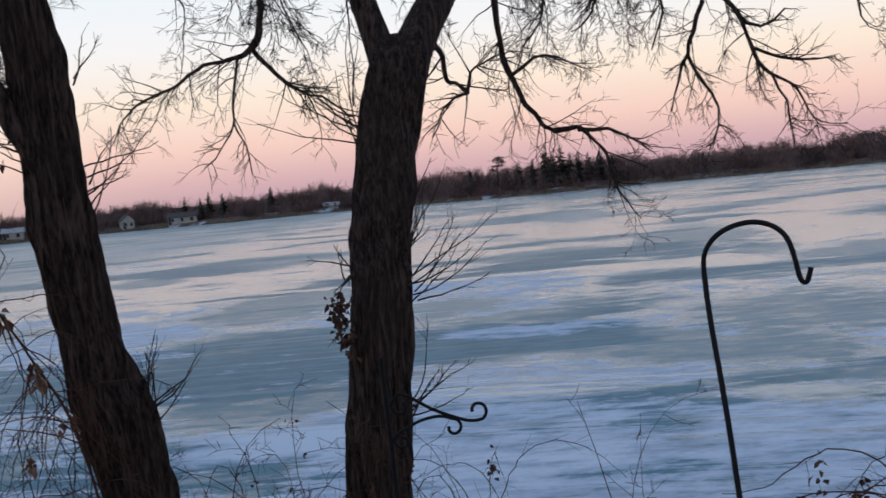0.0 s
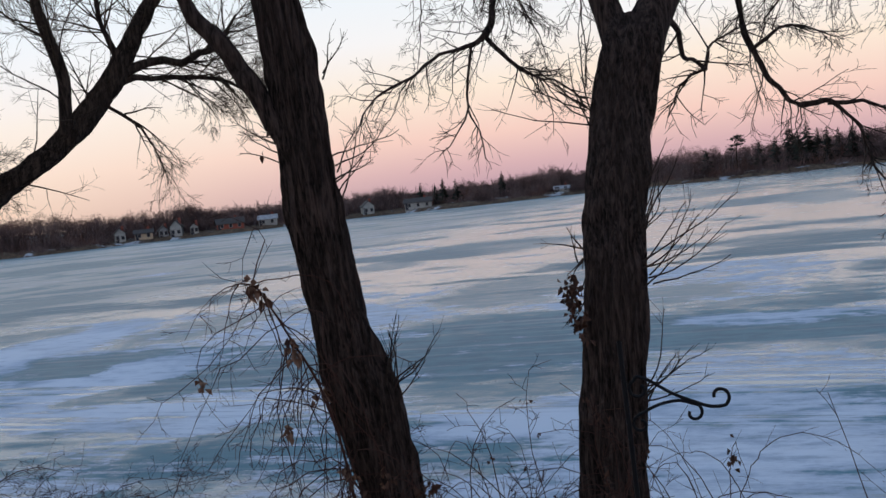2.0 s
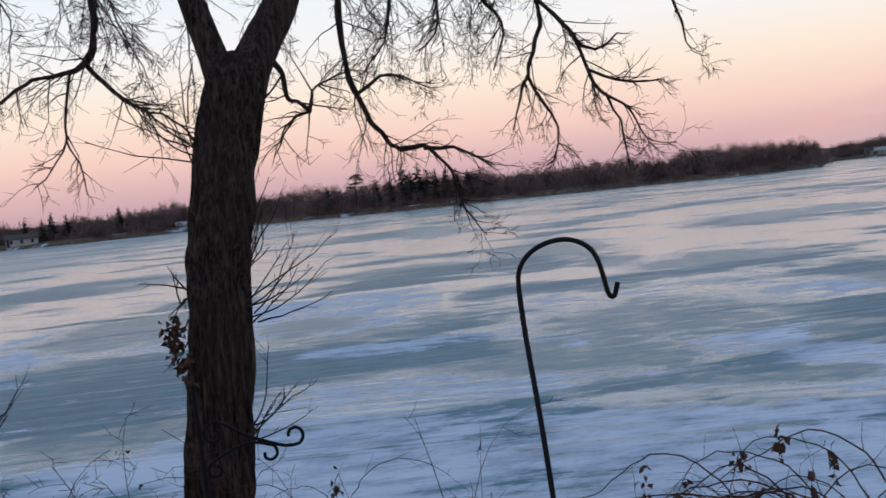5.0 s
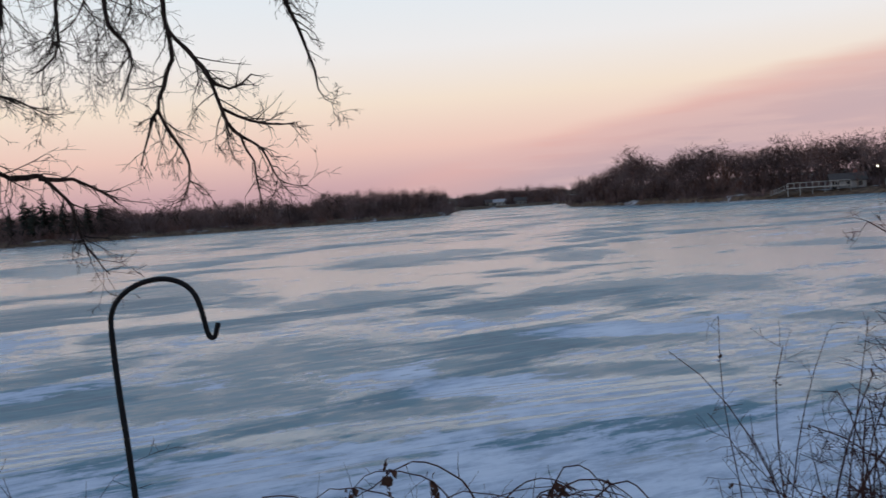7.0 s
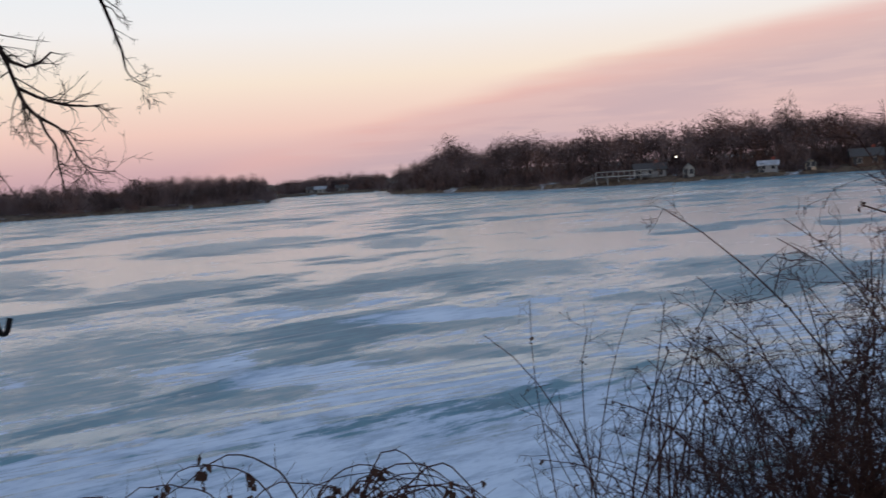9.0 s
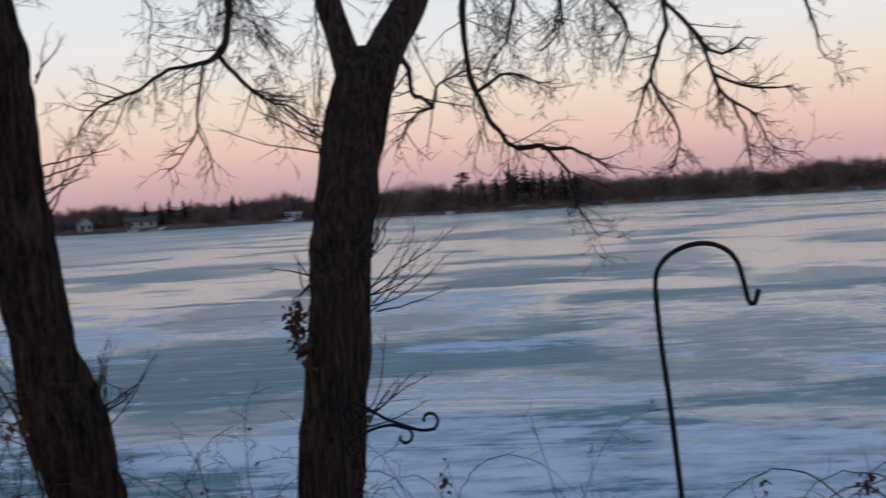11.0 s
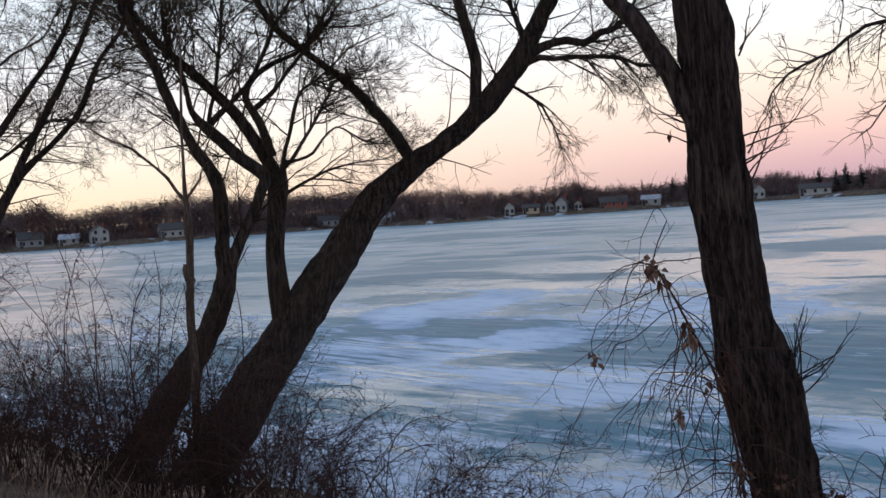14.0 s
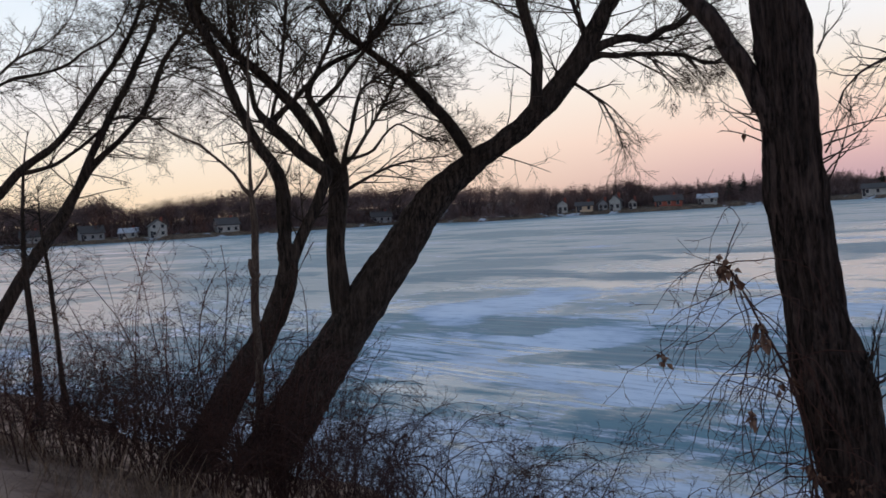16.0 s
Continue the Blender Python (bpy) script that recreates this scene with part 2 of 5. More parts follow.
    g = n.math("MULTIPLY_ADD", broad, 0.20, g)
    g = n.math("MULTIPLY_ADD", n.math("SUBTRACT", crumb, 0.5), 0.09, g)
    lean = n.ramp(out, [(0.0, 0.485), (0.17, 0.462), (0.24, 0.478), (0.36, 0.510), (0.50, 0.508), (0.62, 0.496), (1.0, 0.505)])
    g = n.math("ADD", g, n.math("SUBTRACT", lean, 0.5))
    g = n.math("MULTIPLY_ADD", n.math("SUBTRACT", streak, 0.5), 0.08, g)
    g = n.math("ADD", g, n.ramp(out, [(0.0, 0.045), (0.40, 0.034), (0.58, 0.006), (1.0, -0.004)]))
    frost = n.smooth(g, 0.475, 0.520)
    frost = n.math("MULTIPLY", frost, n.math("MULTIPLY_ADD", clear, -0.92, 1.0))
    frost = n.math("MULTIPLY", frost, n.math("MULTIPLY_ADD", n.smooth((pos, 0), -15.0, -36.0), -0.80, 1.0))
    # wind-packed snow: thick by the shore, in drifts further out
    near = n.ramp(out, [(0.0, 0.64), (0.112, 0.60), (0.126, 0.575), (0.142, 0.485), (0.20, 0.475), (0.27, 0.465), (0.33, 0.40), (0.50, 0.37), (1.0, 0.40)])
    s = n.math("MULTIPLY_ADD", floe, 0.55, n.math("MULTIPLY", patch, 0.45))
    s = n.math("MULTIPLY_ADD", n.math("SUBTRACT", streak, 0.5), 0.20, s)
    s = n.math("MULTIPLY_ADD", n.math("SUBTRACT", crumb, 0.5), 0.46, s)
    s = n.math("MULTIPLY_ADD", n.math("SUBTRACT", fray, 0.5), 0.30, s)
    s = n.math("ADD", s, near)
    s = n.math("MULTIPLY_ADD", n.math("MULTIPLY", n.smooth((pos, 0), -2.0, -16.0), n.smooth(out, 0.31, 0.22)), 0.055, s)
    s = n.math("MULTIPLY_ADD", n.smooth((pos, 0), -1.0, 9.0), -0.03, s)
    s = n.math("MULTIPLY_ADD", drift, 0.15, s)
    s = n.math("MULTIPLY_ADD", clear, -0.24, s)
    s = n.math("MULTIPLY_ADD", thin, -0.11, s)
    s = n.math("SUBTRACT", s, rut)
    snow = n.smooth(s, 0.95, 1.04)
    deep = n.mix(n.ramp(broad, [(0.35, 0), (0.65, 1)]), (0.085, 0.215, 0.28), (0.17, 0.345, 0.425))
    deep = n.mix(n.smooth(crumb, 0.40, 0.62), deep, (0.085, 0.19, 0.255))
    deep = n.mix(n.math("MULTIPLY", n.smooth(streak, 0.50, 0.66), 0.55), deep, (0.38, 0.44, 0.50))
    ice = n.mix(frost, deep, (0.40, 0.435, 0.45))
    dull = n.mix(n.smooth(crumb, 0.38, 0.62), (0.455, 0.54, 0.66), (0.635, 0.71, 0.83))
    dull = n.mix(n.smooth(s, 1.03, 1.17), dull, (0.73, 0.805, 0.92))
    c = n.mix(snow, ice, dull)
    rough = n.math("MULTIPLY_ADD", frost, -0.16, 0.34)
    rough = n.math("MULTIPLY_ADD", snow, 0.35, rough, clamp=True)
    shine = n.math("MULTIPLY_ADD", frost, 0.62, 0.03)
    shine = n.math("MULTIPLY", shine, n.math("MULTIPLY_ADD", snow, -0.85, 1.0), clamp=True)
    h = n.math("MULTIPLY_ADD", snow, 0.7, n.math("MULTIPLY", crumb, 0.5))
    h = n.math("MULTIPLY_ADD", streak, 0.3, h)
    b = surface(n, c, rough, bump(n, h, 0.22, 0.05), spec=0.5, ior=1.31)
    n.tree.links.new(shine.outputs[0], b.inputs["Specular IOR Level"])
    return m


def make_ground():
    m, n = material("leaf_litter")
    at = (n.add("ShaderNodeTexCoord"), "Object")
    a = n.noise(at, 1.3, 5.0)
    b = n.noise(at, 22.0, 6.0, 0.7)
    c = n.mix(n.ramp(b, [(0.35, 0), (0.7, 1)]), (0.075, 0.042, 0.032), (0.30, 0.175, 0.125))
    c = n.mix(n.ramp(a, [(0.42, 0), (0.62, 1)]), c, (0.42, 0.28, 0.21))
    surface(n, c, 0.95, bump(n, b, 0.8, 0.05), spec=0.2)
    return m


def make_far_land():
    m, n = material("far_bank")
    at = (n.add("ShaderNodeTexCoord"), "Object")
    a = n.noise(at, 0.12, 5.0, 0.65)
    b = n.noise(at, 0.9, 5.0)
    c = n.mix(n.ramp(b, [(0.35, 0), (0.7, 1)]), (0.05, 0.036, 0.028), (0.21, 0.145, 0.095))
    c = n.mix(n.ramp(a, [(0.58, 0), (0.64, 1)]), c, (0.48, 0.52, 0.58))
    surface(n, c, 0.9, bump(n, b, 0.5, 0.3), spec=0.2)
    return m


ICE, GROUND, FAR_LAND = make_ice(), make_ground(), make_far_land()


# ---- building helpers ----
class Strands:
    """Gathers tapered tubes and leaf blades into one mesh."""

    def __init__(self):
        self.v, self.f, self.n, self.wait = [], [], 0, {}

    def tube(self, pts, radii, sides=4):
        self.wait.setdefault((len(pts), sides), []).append((pts, radii))

    def settle(self):
        """Turns the waiting lines into tubes, all of one kind at once."""
        for (k, sides), lot in self.wait.items():
            p = np.array([a for a, _ in lot], float)
            r = np.array([c for _, c in lot], float)
            t = np.gradient(p, axis=1)
            t /= np.linalg.norm(t, axis=2, keepdims=True) + 1e-9
            steep = (abs(t[:, :, 2]).mean(axis=1) > 0.8)[:, None, None]
            ref = np.where(steep, np.array([0.93, 0.31, 0.1]), np.array([0.31, 0.17, 0.93]))
            a = np.cross(t, ref)
            a /= np.linalg.norm(a, axis=2, keepdims=True) + 1e-9
            c = np.cross(t, a)
            th = np.arange(sides) * 2 * math.pi / sides
            ring = p[:, :, None] + r[:, :, None, None] * (a[:, :, None] * np.cos(th)[:, None] + c[:, :, None] * np.sin(th)[:, None])
            n = len(lot)
            self.v.append(ring.reshape(-1, 3))
            g = np.arange(n)[:, None, None] * k * sides
            i = np.arange(k - 1)[None, :, None] * sides
            j = np.arange(sides)[None, None]
            j2 = (j + 1) % sides
            self.f.append(np.stack(np.broadcast_arrays(g + i + j, g + i + j2, g + i + j2 + sides, g + i + j + sides), -1).reshape(-1, 4) + self.n)
            self.n += n * k * sides
        self.wait = {}

    def quad(self, a, b, c, d):
        self.v.append(np.array([a, b, c, d], float))
        self.f.append(np.arange(4)[None] + self.n)
        self.n += 4

    def mesh(self, name):
        me = bpy.data.meshes.new(name)
        self.settle()
        v, f = np.concatenate(self.v), np.concatenate(self.f)
        me.vertices.add(len(v))
        me.vertices.foreach_set("co", v.ravel())
        me.loops.add(f.size)
        me.loops.foreach_set("vertex_index", f.ravel().astype(np.int32))
        me.polygons.add(len(f))
        me.polygons.foreach_set("loop_start", np.arange(0, f.size, 4, dtype=np.int32))
        me.polygons.foreach_set("use_smooth", np.ones(len(f), bool))
        me.update(calc_edges=True)
        return me


def part(name, mesh, mat, parent, label="", kind=""):
    """A bmesh, a Strands or a mesh as one object under a thing or part."""
    if isinstance(mesh, bmesh.types.BMesh):
        bm, mesh = mesh, bpy.data.meshes.new(name)
        bm.to_mesh(mesh)
        bm.free()
    elif isinstance(mesh, Strands):
        mesh = mesh.mesh(name)
    mesh.materials.clear()
    mesh.materials.append(mat)
    ob = new(name, mesh)
    if parent:
        ob.parent = parent
        ob.matrix_parent_inverse = parent.matrix_basis.inverted()
    return tagged(ob, label, kind=kind)


def thing(name, place, label, category, group="", kind=""):
    ob = new(name)
    ob.matrix_basis = Matrix.Translation(place)
    ob.empty_display_size = 0.1
    return tagged(ob, label, category, group, kind)


def curve(pts, step=0.15):
    """Points with radii, made into a smooth line (Catmull-Rom)."""
    p = np.asarray(pts, float)
    q = np.vstack([2 * p[0] - p[1], p, 2 * p[-1] - p[-2]])
    out = []
    for i in range(1, len(q) - 2):
        n = max(2, int(np.linalg.norm(q[i + 1, :3] - q[i, :3]) / step))
        for s in np.arange(n) / n:
            a, b, c, d = q[i - 1], q[i], q[i + 1], q[i + 2]
            out.append(0.5 * (2 * b + (c - a) * s + (2 * a - 5 * b + 4 * c - d) * s * s + (3 * b - a - 3 * c + d) * s**3))
    out.append(p[-1])
    out = np.array(out)
    out[:, 3] = np.maximum(out[:, 3], 0.0012)
    return out


def barked(pts, sides, step, depth, knots=0.05, twist=0.0):
    """A trunk or limb with furrowed bark as real relief."""
    c = curve(pts, step)
    p, r = c[:, :3], c[:, 3]
    t = np.gradient(p, axis=0)
    t /= np.linalg.norm(t, axis=1, keepdims=True)
    a = np.cross(t, [0.2, 0.95, 0.1])
    a /= np.linalg.norm(a, axis=1, keepdims=True)
    b = np.cross(t, a)
    run = np.r_[0, np.cumsum(np.linalg.norm(np.diff(p, axis=0), axis=1))]
    verts, n = [], len(p)
    for i in range(n):
        for j in range(sides):
            th = 2 * math.pi * j / sides
            cx, sx = math.cos(th), math.sin(th)
            u = Vector((cx * r[i] * 32, sx * r[i] * 32, run[i] * 2.2 + twist))
            fur = 1 - abs(noise.noise(u)) * 2.2
            fur += 0.5 * (1 - abs(noise.noise(u * 2.1 + Vector((9, 3, 5)))) * 2.2)
            big = noise.noise(Vector((cx * 1.3, sx * 1.3, run[i] * 1.6 + twist)))
            rr = r[i] * (1 + knots * big) - min(depth, r[i] * 0.25) * (fur - 0.3)
            verts.append(p[i] + rr * (cx * a[i] + sx * b[i]))
    s = Strands()
    s.v, s.n = [np.array(verts)], len(verts)
    i = np.arange(n - 1)[:, None] * sides
    j = np.arange(sides)[None]
    j2 = (j + 1) % sides
    s.f = [np.stack([i + j, i + j2, i + j2 + sides, i + j + sides], -1).reshape(-1, 4)]
    return s


def sprout(s, rng, line, count, length, levels, spread=(25, 70), droop=0.0, jitter=0.16, radius=0.006, start=0.1, forks=4, fine=0.0016):
    """Side twigs along a line of points with radii, each with its own smaller twigs."""
    p = line[:, :3]
    n = len(p)
    for _ in range(count):
        k = start + (1 - start) * rng.random() ** 0.8
        i = min(n - 2, int(k * (n - 1)))
        t = p[i + 1] - p[i]
        o = p[i] + t * rng.random()
        t = t / (math.sqrt(t @ t) + 1e-9)
        m = 5 if length > 0.7 else (3 if length > 0.3 else 2)
        rnd = rng.standard_normal((m + 1, 3))
        sx, sy, sz = rnd[m]
        side = np.array([t[1] * sz - t[2] * sy, t[2] * sx - t[0] * sz, t[0] * sy - t[1] * sx])
        side /= math.sqrt(side @ side) + 1e-9
        ang = math.radians(rng.uniform(*spread))
        d = t * math.cos(ang) + side * math.sin(ang)
        ln = length * rng.uniform(0.45, 1.15) * (1.1 - 0.45 * k)
        r0 = max(fine, min(radius, line[i, 3] * 0.6))
        turn = rnd[:m] * jitter
        turn[:, 2] += droop
        way = d + np.cumsum(turn, axis=0)
        way /= np.sqrt((way * way).sum(axis=1))[:, None]
        pts = np.empty((m + 1, 3))
        pts[0] = o
        pts[1:] = o + np.cumsum(way, axis=0) * (ln / m)
        rad = np.linspace(r0, max(fine * 0.7, r0 * 0.3), m + 1)
        s.tube(pts, rad, 4 if r0 > 0.004 else 3)
        if levels > 1:
            sprout(s, rng, np.c_[pts, rad], max(2, int(forks * rng.uniform(0.6, 1.4))), length * 0.5, levels - 1, spread, droop, jitter, radius * 0.55, 0.15, forks, fine)


def blades(s, rng, centre, count, size, spread):
    """Curled dry leaves hanging in a bunch."""
    for _ in range(count):
        o = np.array(centre) + rng.normal(size=3) * spread
        d = rng.normal(size=3) * 0.6 + [0, 0, -0.9]
        d /= np.linalg.norm(d)
        w = np.cross(d, rng.normal(size=3))
        w /= np.linalg.norm(w)
        up = np.cross(d, w)
        L, W = size * rng.uniform(0.6, 1.3), size * rng.uniform(0.2, 0.42)
        a = o + d * L * 0.45 + up * L * 0.14
        b = o + d * L
        s.quad(o, a + w * W, b, a)
        s.quad(o, a, b, a - w * W + up * W * 0.4)


def cane(s, rng, base, height, lean, bend, radius, twigs=5, twig_len=0.25, jitter=0.05, levels=1, m=10):
    """An arching stem that rises from its base and bends over."""
    d = np.array([lean[0], lean[1], 1.0])
    d /= np.linalg.norm(d)
    pts = [np.array(base, float)]
    side = np.array([bend[0], bend[1], bend[2]])
    for q in range(m):
        d = d + side * ((q + 1) / m) ** 1.4 + rng.normal(size=3) * jitter
        d /= np.linalg.norm(d)
        pts.append(pts[-1] + d * height / m)
    pts = np.array(pts)
    rad = np.linspace(radius, radius * 0.35, len(pts))
    s.tube(pts, rad, 4)
    line = np.c_[pts, rad]
    if twigs:
        sprout(s, rng, line, twigs, twig_len, levels, (25, 75), 0.0, 0.14, radius * 0.6, 0.2, 3)
    return line


# ---- the large structure: lake, near bank, far shore ----
ICE_Z = -1.9
EYE_Z = 1.6


def shore_y(x):
    return 8.6 + 0.5 * math.sin(x * 0.21) + 0.25 * math.sin(x * 0.63 + 1) - 0.95 * min(4.5, max(0.0, x - 1.2))


def bank_z(x, y):
    s = (shore_y(x) - y) / 7.2
    s = min(1.0, max(-0.2, s))
    z = ICE_Z - 0.05 + 1.95 * (s * s * (3 - 2 * s) if s > 0 else s * 0.4)
    z += 0.10 * noise.noise(Vector((x * 0.5, y * 0.5, 0))) * min(1, max(0, s * 3)) + 0.03 * noise.noise(Vector((x * 2.1, y * 2.1, 4)))
    return z


bm = bmesh.new()
size = 4200.0
ring = [bm.verts.new((math.cos(a) * size, math.sin(a) * size, ICE_Z)) for a in np.arange(48) * math.pi / 24]
bm.faces.new(ring)
tagged(part("water", bm, ICE, None), "frozen lake with blue-grey ice and wind-blown snow streaks", "lake", kind="structure")

xs = np.concatenate([np.linspace(-700, -40, 12), np.linspace(-30, 24, 150), np.linspace(34, 700, 12)])
ys = np.concatenate([np.linspace(-600, -20, 10), np.linspace(-12, 10.5, 70)])
bm = bmesh.new()
grid = [[bm.verts.new((x, y, bank_z(x, y) if y > -15 else 0.05)) for x in xs] for y in ys]
for i in range(len(ys) - 1):
    for j in range(len(xs) - 1):
        f = bm.faces.new((grid[i][j], grid[i][j + 1], grid[i + 1][j + 1], grid[i + 1][j]))
        f.smooth = True
tagged(part("ground", bm, GROUND, None), "brown leaf-littered lake bank sloping down to the ice", "bank", kind="structure")

AZ = [-120, -76, -66, -58, -48, -44, -41, -39.3, -37.6, -37.3, -30.5, -30.2, -27, -20, -12, -5, 0, 7, 14, 21, 29, 35, 40, 45, 58, 67, 90, 125]
DIST = [240, 228, 226, 216, 225, 250, 285, 305, 335, 560, 560, 328, 290, 285, 280, 268, 272, 305, 290, 315, 285, 292, 275, 340, 300, 325, 330, 330]
# the woods' top line from east to west: direction and rise over the eye, in degrees
TOP_EAST = [(-120, 2.4), (-70, 2.5), (-65.6, 2.1), (-64.4, 2.6), (-63.3, 2.8), (-60, 2.65), (-57.2, 2.75), (-55.5, 2.4), (-54.9, 1.1), (-54.4, 2.5), (-50.7, 2.55), (-49, 2.3), (-47.5, 2.37), (-46, 2.65), (-44.6, 2.55), (-43.7, 1.8),
            (-42.3, 2.2), (-41.2, 2.6), (-39.9, 1.5), (-39, 1.25), (-37.8, 1.1), (-37.4, 0.85), (-35.6, 0.93), (-32.9, 0.88), (-31.6, 0.75), (-30.5, 0.66), (-30.4, 0.5), (-30.0, 0.9), (-29.6, 1.2), (-27.9, 1.34), (-25, 1.36), (-23.4, 1.4),
            (-22.2, 1.3), (-21.3, 0.9), (-19.9, 1.2), (-17.3, 1.4)]
TOP_WEST = [(-15.2, 1.1), (-13.2, 1.22), (-11.8, 0.95), (-10.3, 1.55), (-7.1, 1.45), (-3.5, 1.35), (-0.7, 1.35), (0.9, 1.5), (2.9, 1.25), (6.9, 0.96), (8.6, 1.4), (10.3, 1.06), (14.4, 0.95), (16, 0.66), (17.5, 0.66), (18.7, 1.25),
            (21.4, 1.1), (25, 1.08), (27, 0.96), (28.3, 1.2), (29.6, 1.1), (30.7, 1.6), (32, 1.3), (36.8, 1.3), (38.2, 1.5), (47.7, 1.85), (53.5, 2.0), (55.5, 2.0), (57.5, 1.8), (60, 1.6), (61.4, 1.45), (62.6, 2.1), (64, 1.9), (70, 2.0), (125, 2.0)]
TOP = np.array(TOP_EAST + TOP_WEST)


def shore_d(az):
    return float(np.interp(az, AZ, DIST))


def polar(az, d, z=0.0):
    a = radians(az)
    return (-math.sin(a) * d, math.cos(a) * d, z)


bm = bmesh.new()
rows = []
for az in np.arange(-120, 125.01, 0.4):
    d = shore_d(az)
    wob = 2.0 * noise.noise(Vector((az * 0.9, 0, 0)))
    rows.append([bm.verts.new(polar(az, d + wob + o, ICE_Z + h + (0.35 * noise.noise(Vector((az * 2.0, o, 3))) if h > 0 else 0)))
                 for o, h in ((-1.0, -0.15), (0.8, 0.7), (4, 1.2), (14, 1.8), (40, 3.0), (140, 7.0), (1200, 16.0))])
for a, b in zip(rows, rows[1:]):
    for i in range(len(a) - 1):
        f = bm.faces.new((a[i], a[i + 1], b[i + 1], b[i]))
        f.smooth = True
bmesh.ops.recalc_face_normals(bm, faces=bm.faces)
tagged(part("far_shore", bm, FAR_LAND, None), "low far bank with brown scrub and snow patches", "shore", kind="structure")


def far_tree(seed, twigs=760, fine=0.0036, reach=0.07):
    """Corners of the faces of a bare tree one metre high with a crown of several rounded heads, for the far shore."""
    r = np.random.default_rng(seed)
    q = []

    def stick(a, b, w0, w1):
        for side in ([0.3, 1, 0.1], [1, -0.3, 0.1]):
            w = np.cross(b - a, side)
            w /= np.linalg.norm(w) + 1e-9
            q.append([a - w * w0, a + w * w0, b + w * w1, b - w * w1])

    fork = np.array([r.normal() * 0.02, r.normal() * 0.02, r.uniform(0.12, 0.26)])
    stick(np.array([0, 0, -0.05]), fork, 0.018, 0.014)
    n = 7
    for i in range(n):
        a = (i + r.uniform(-0.35, 0.35)) * 2 * math.pi / n
        out = r.uniform(0.04, 0.24)
        size = r.uniform(0.13, 0.20)
        c = np.array([math.cos(a) * out, math.sin(a) * out, 0.80 - 1.1 * out + r.uniform(-0.12, 0.06)])
        if i == 0:
            c = np.array([0, 0, 0.82])
        m = fork + (c - fork) * 0.5 + r.normal(size=3) * 0.02
        stick(fork, m, 0.008, 0.006)
        stick(m, c, 0.006, 0.003)
        k = twigs // n
        d = r.normal(size=(k, 3))
        d /= np.linalg.norm(d, axis=1)[:, None]
        o = c + d * [size, size, size * 1.1] * (r.random((k, 1)) ** 0.42)
        e = d * 0.8 + r.normal(size=(k, 3)) * 0.7 + [0, 0, 0.15]
        e *= (reach * r.uniform(0.6, 1.2, k) / np.linalg.norm(e, axis=1))[:, None]
        w = np.cross(e, r.normal(size=(k, 3)))
        w *= fine / (np.linalg.norm(w, axis=1)[:, None] + 1e-9)
        q.extend(np.stack([o - w, o + w, o + e + w * 0.3, o + e - w * 0.3], 1))
    q = np.array(q)
    return q / q[:, :, 2].max()


def scrub(seed):
    r = np.random.default_rng(seed)
    q = []
    for _ in range(64):
        o = r.normal(size=3) * [0.5, 0.5, 0.0]
        d = r.normal(size=3) * [0.45, 0.45, 0.25] + [0, 0, 0.8]
        e = o + d * r.uniform(0.5, 1)
        w = np.array([r.normal(), r.normal(), 0.2])
        w *= 0.022 / (np.linalg.norm(w) + 1e-9)
        q.append([o - w, o + w, e + w * 0.4, e - w * 0.4])
    return np.array(q)


def planted(s, shape, rng, x, y, z, h, wide=1.0):
    a = rng.uniform(0, 2 * math.pi)
    c, n = math.cos(a), math.sin(a)
    m = np.array([[c, -n, 0], [n, c, 0], [0, 0, 1.0]]) * h * np.array([[wide], [wide], [1.0]])
    v = shape.reshape(-1, 3) @ m.T + [x, y, z]
    s.v.append(v)
    s.f.append(np.arange(len(v)).reshape(-1, 4) + s.n)
    s.n += len(v)


rng = np.random.default_rng(11)
TREES = [far_tree(i) for i in range(16)]
INNER = [far_tree(i + 30, 400, 0.0046) for i in range(8)]
DEEP = [far_tree(i + 60, 150, 0.0110, 0.13) for i in range(8)]
SCRUBS = [scrub(i) for i in range(8)]


def tree_height(az, d, z):
    return d * math.tan(radians(float(np.interp(az, TOP[:, 0], TOP[:, 1])))) + EYE_Z - z


def gap(az):
    """Open plots between the trees, where lawns and houses reach down to the ice."""
    return -55.2 < az < -49.4 or -66.5 < az < -64 or -60.8 < az < -59.4 or 13.6 < az < 21.5 or 26 < az < 35.6 or 55 < az < 64.5 or -36.8 < az < -31.5


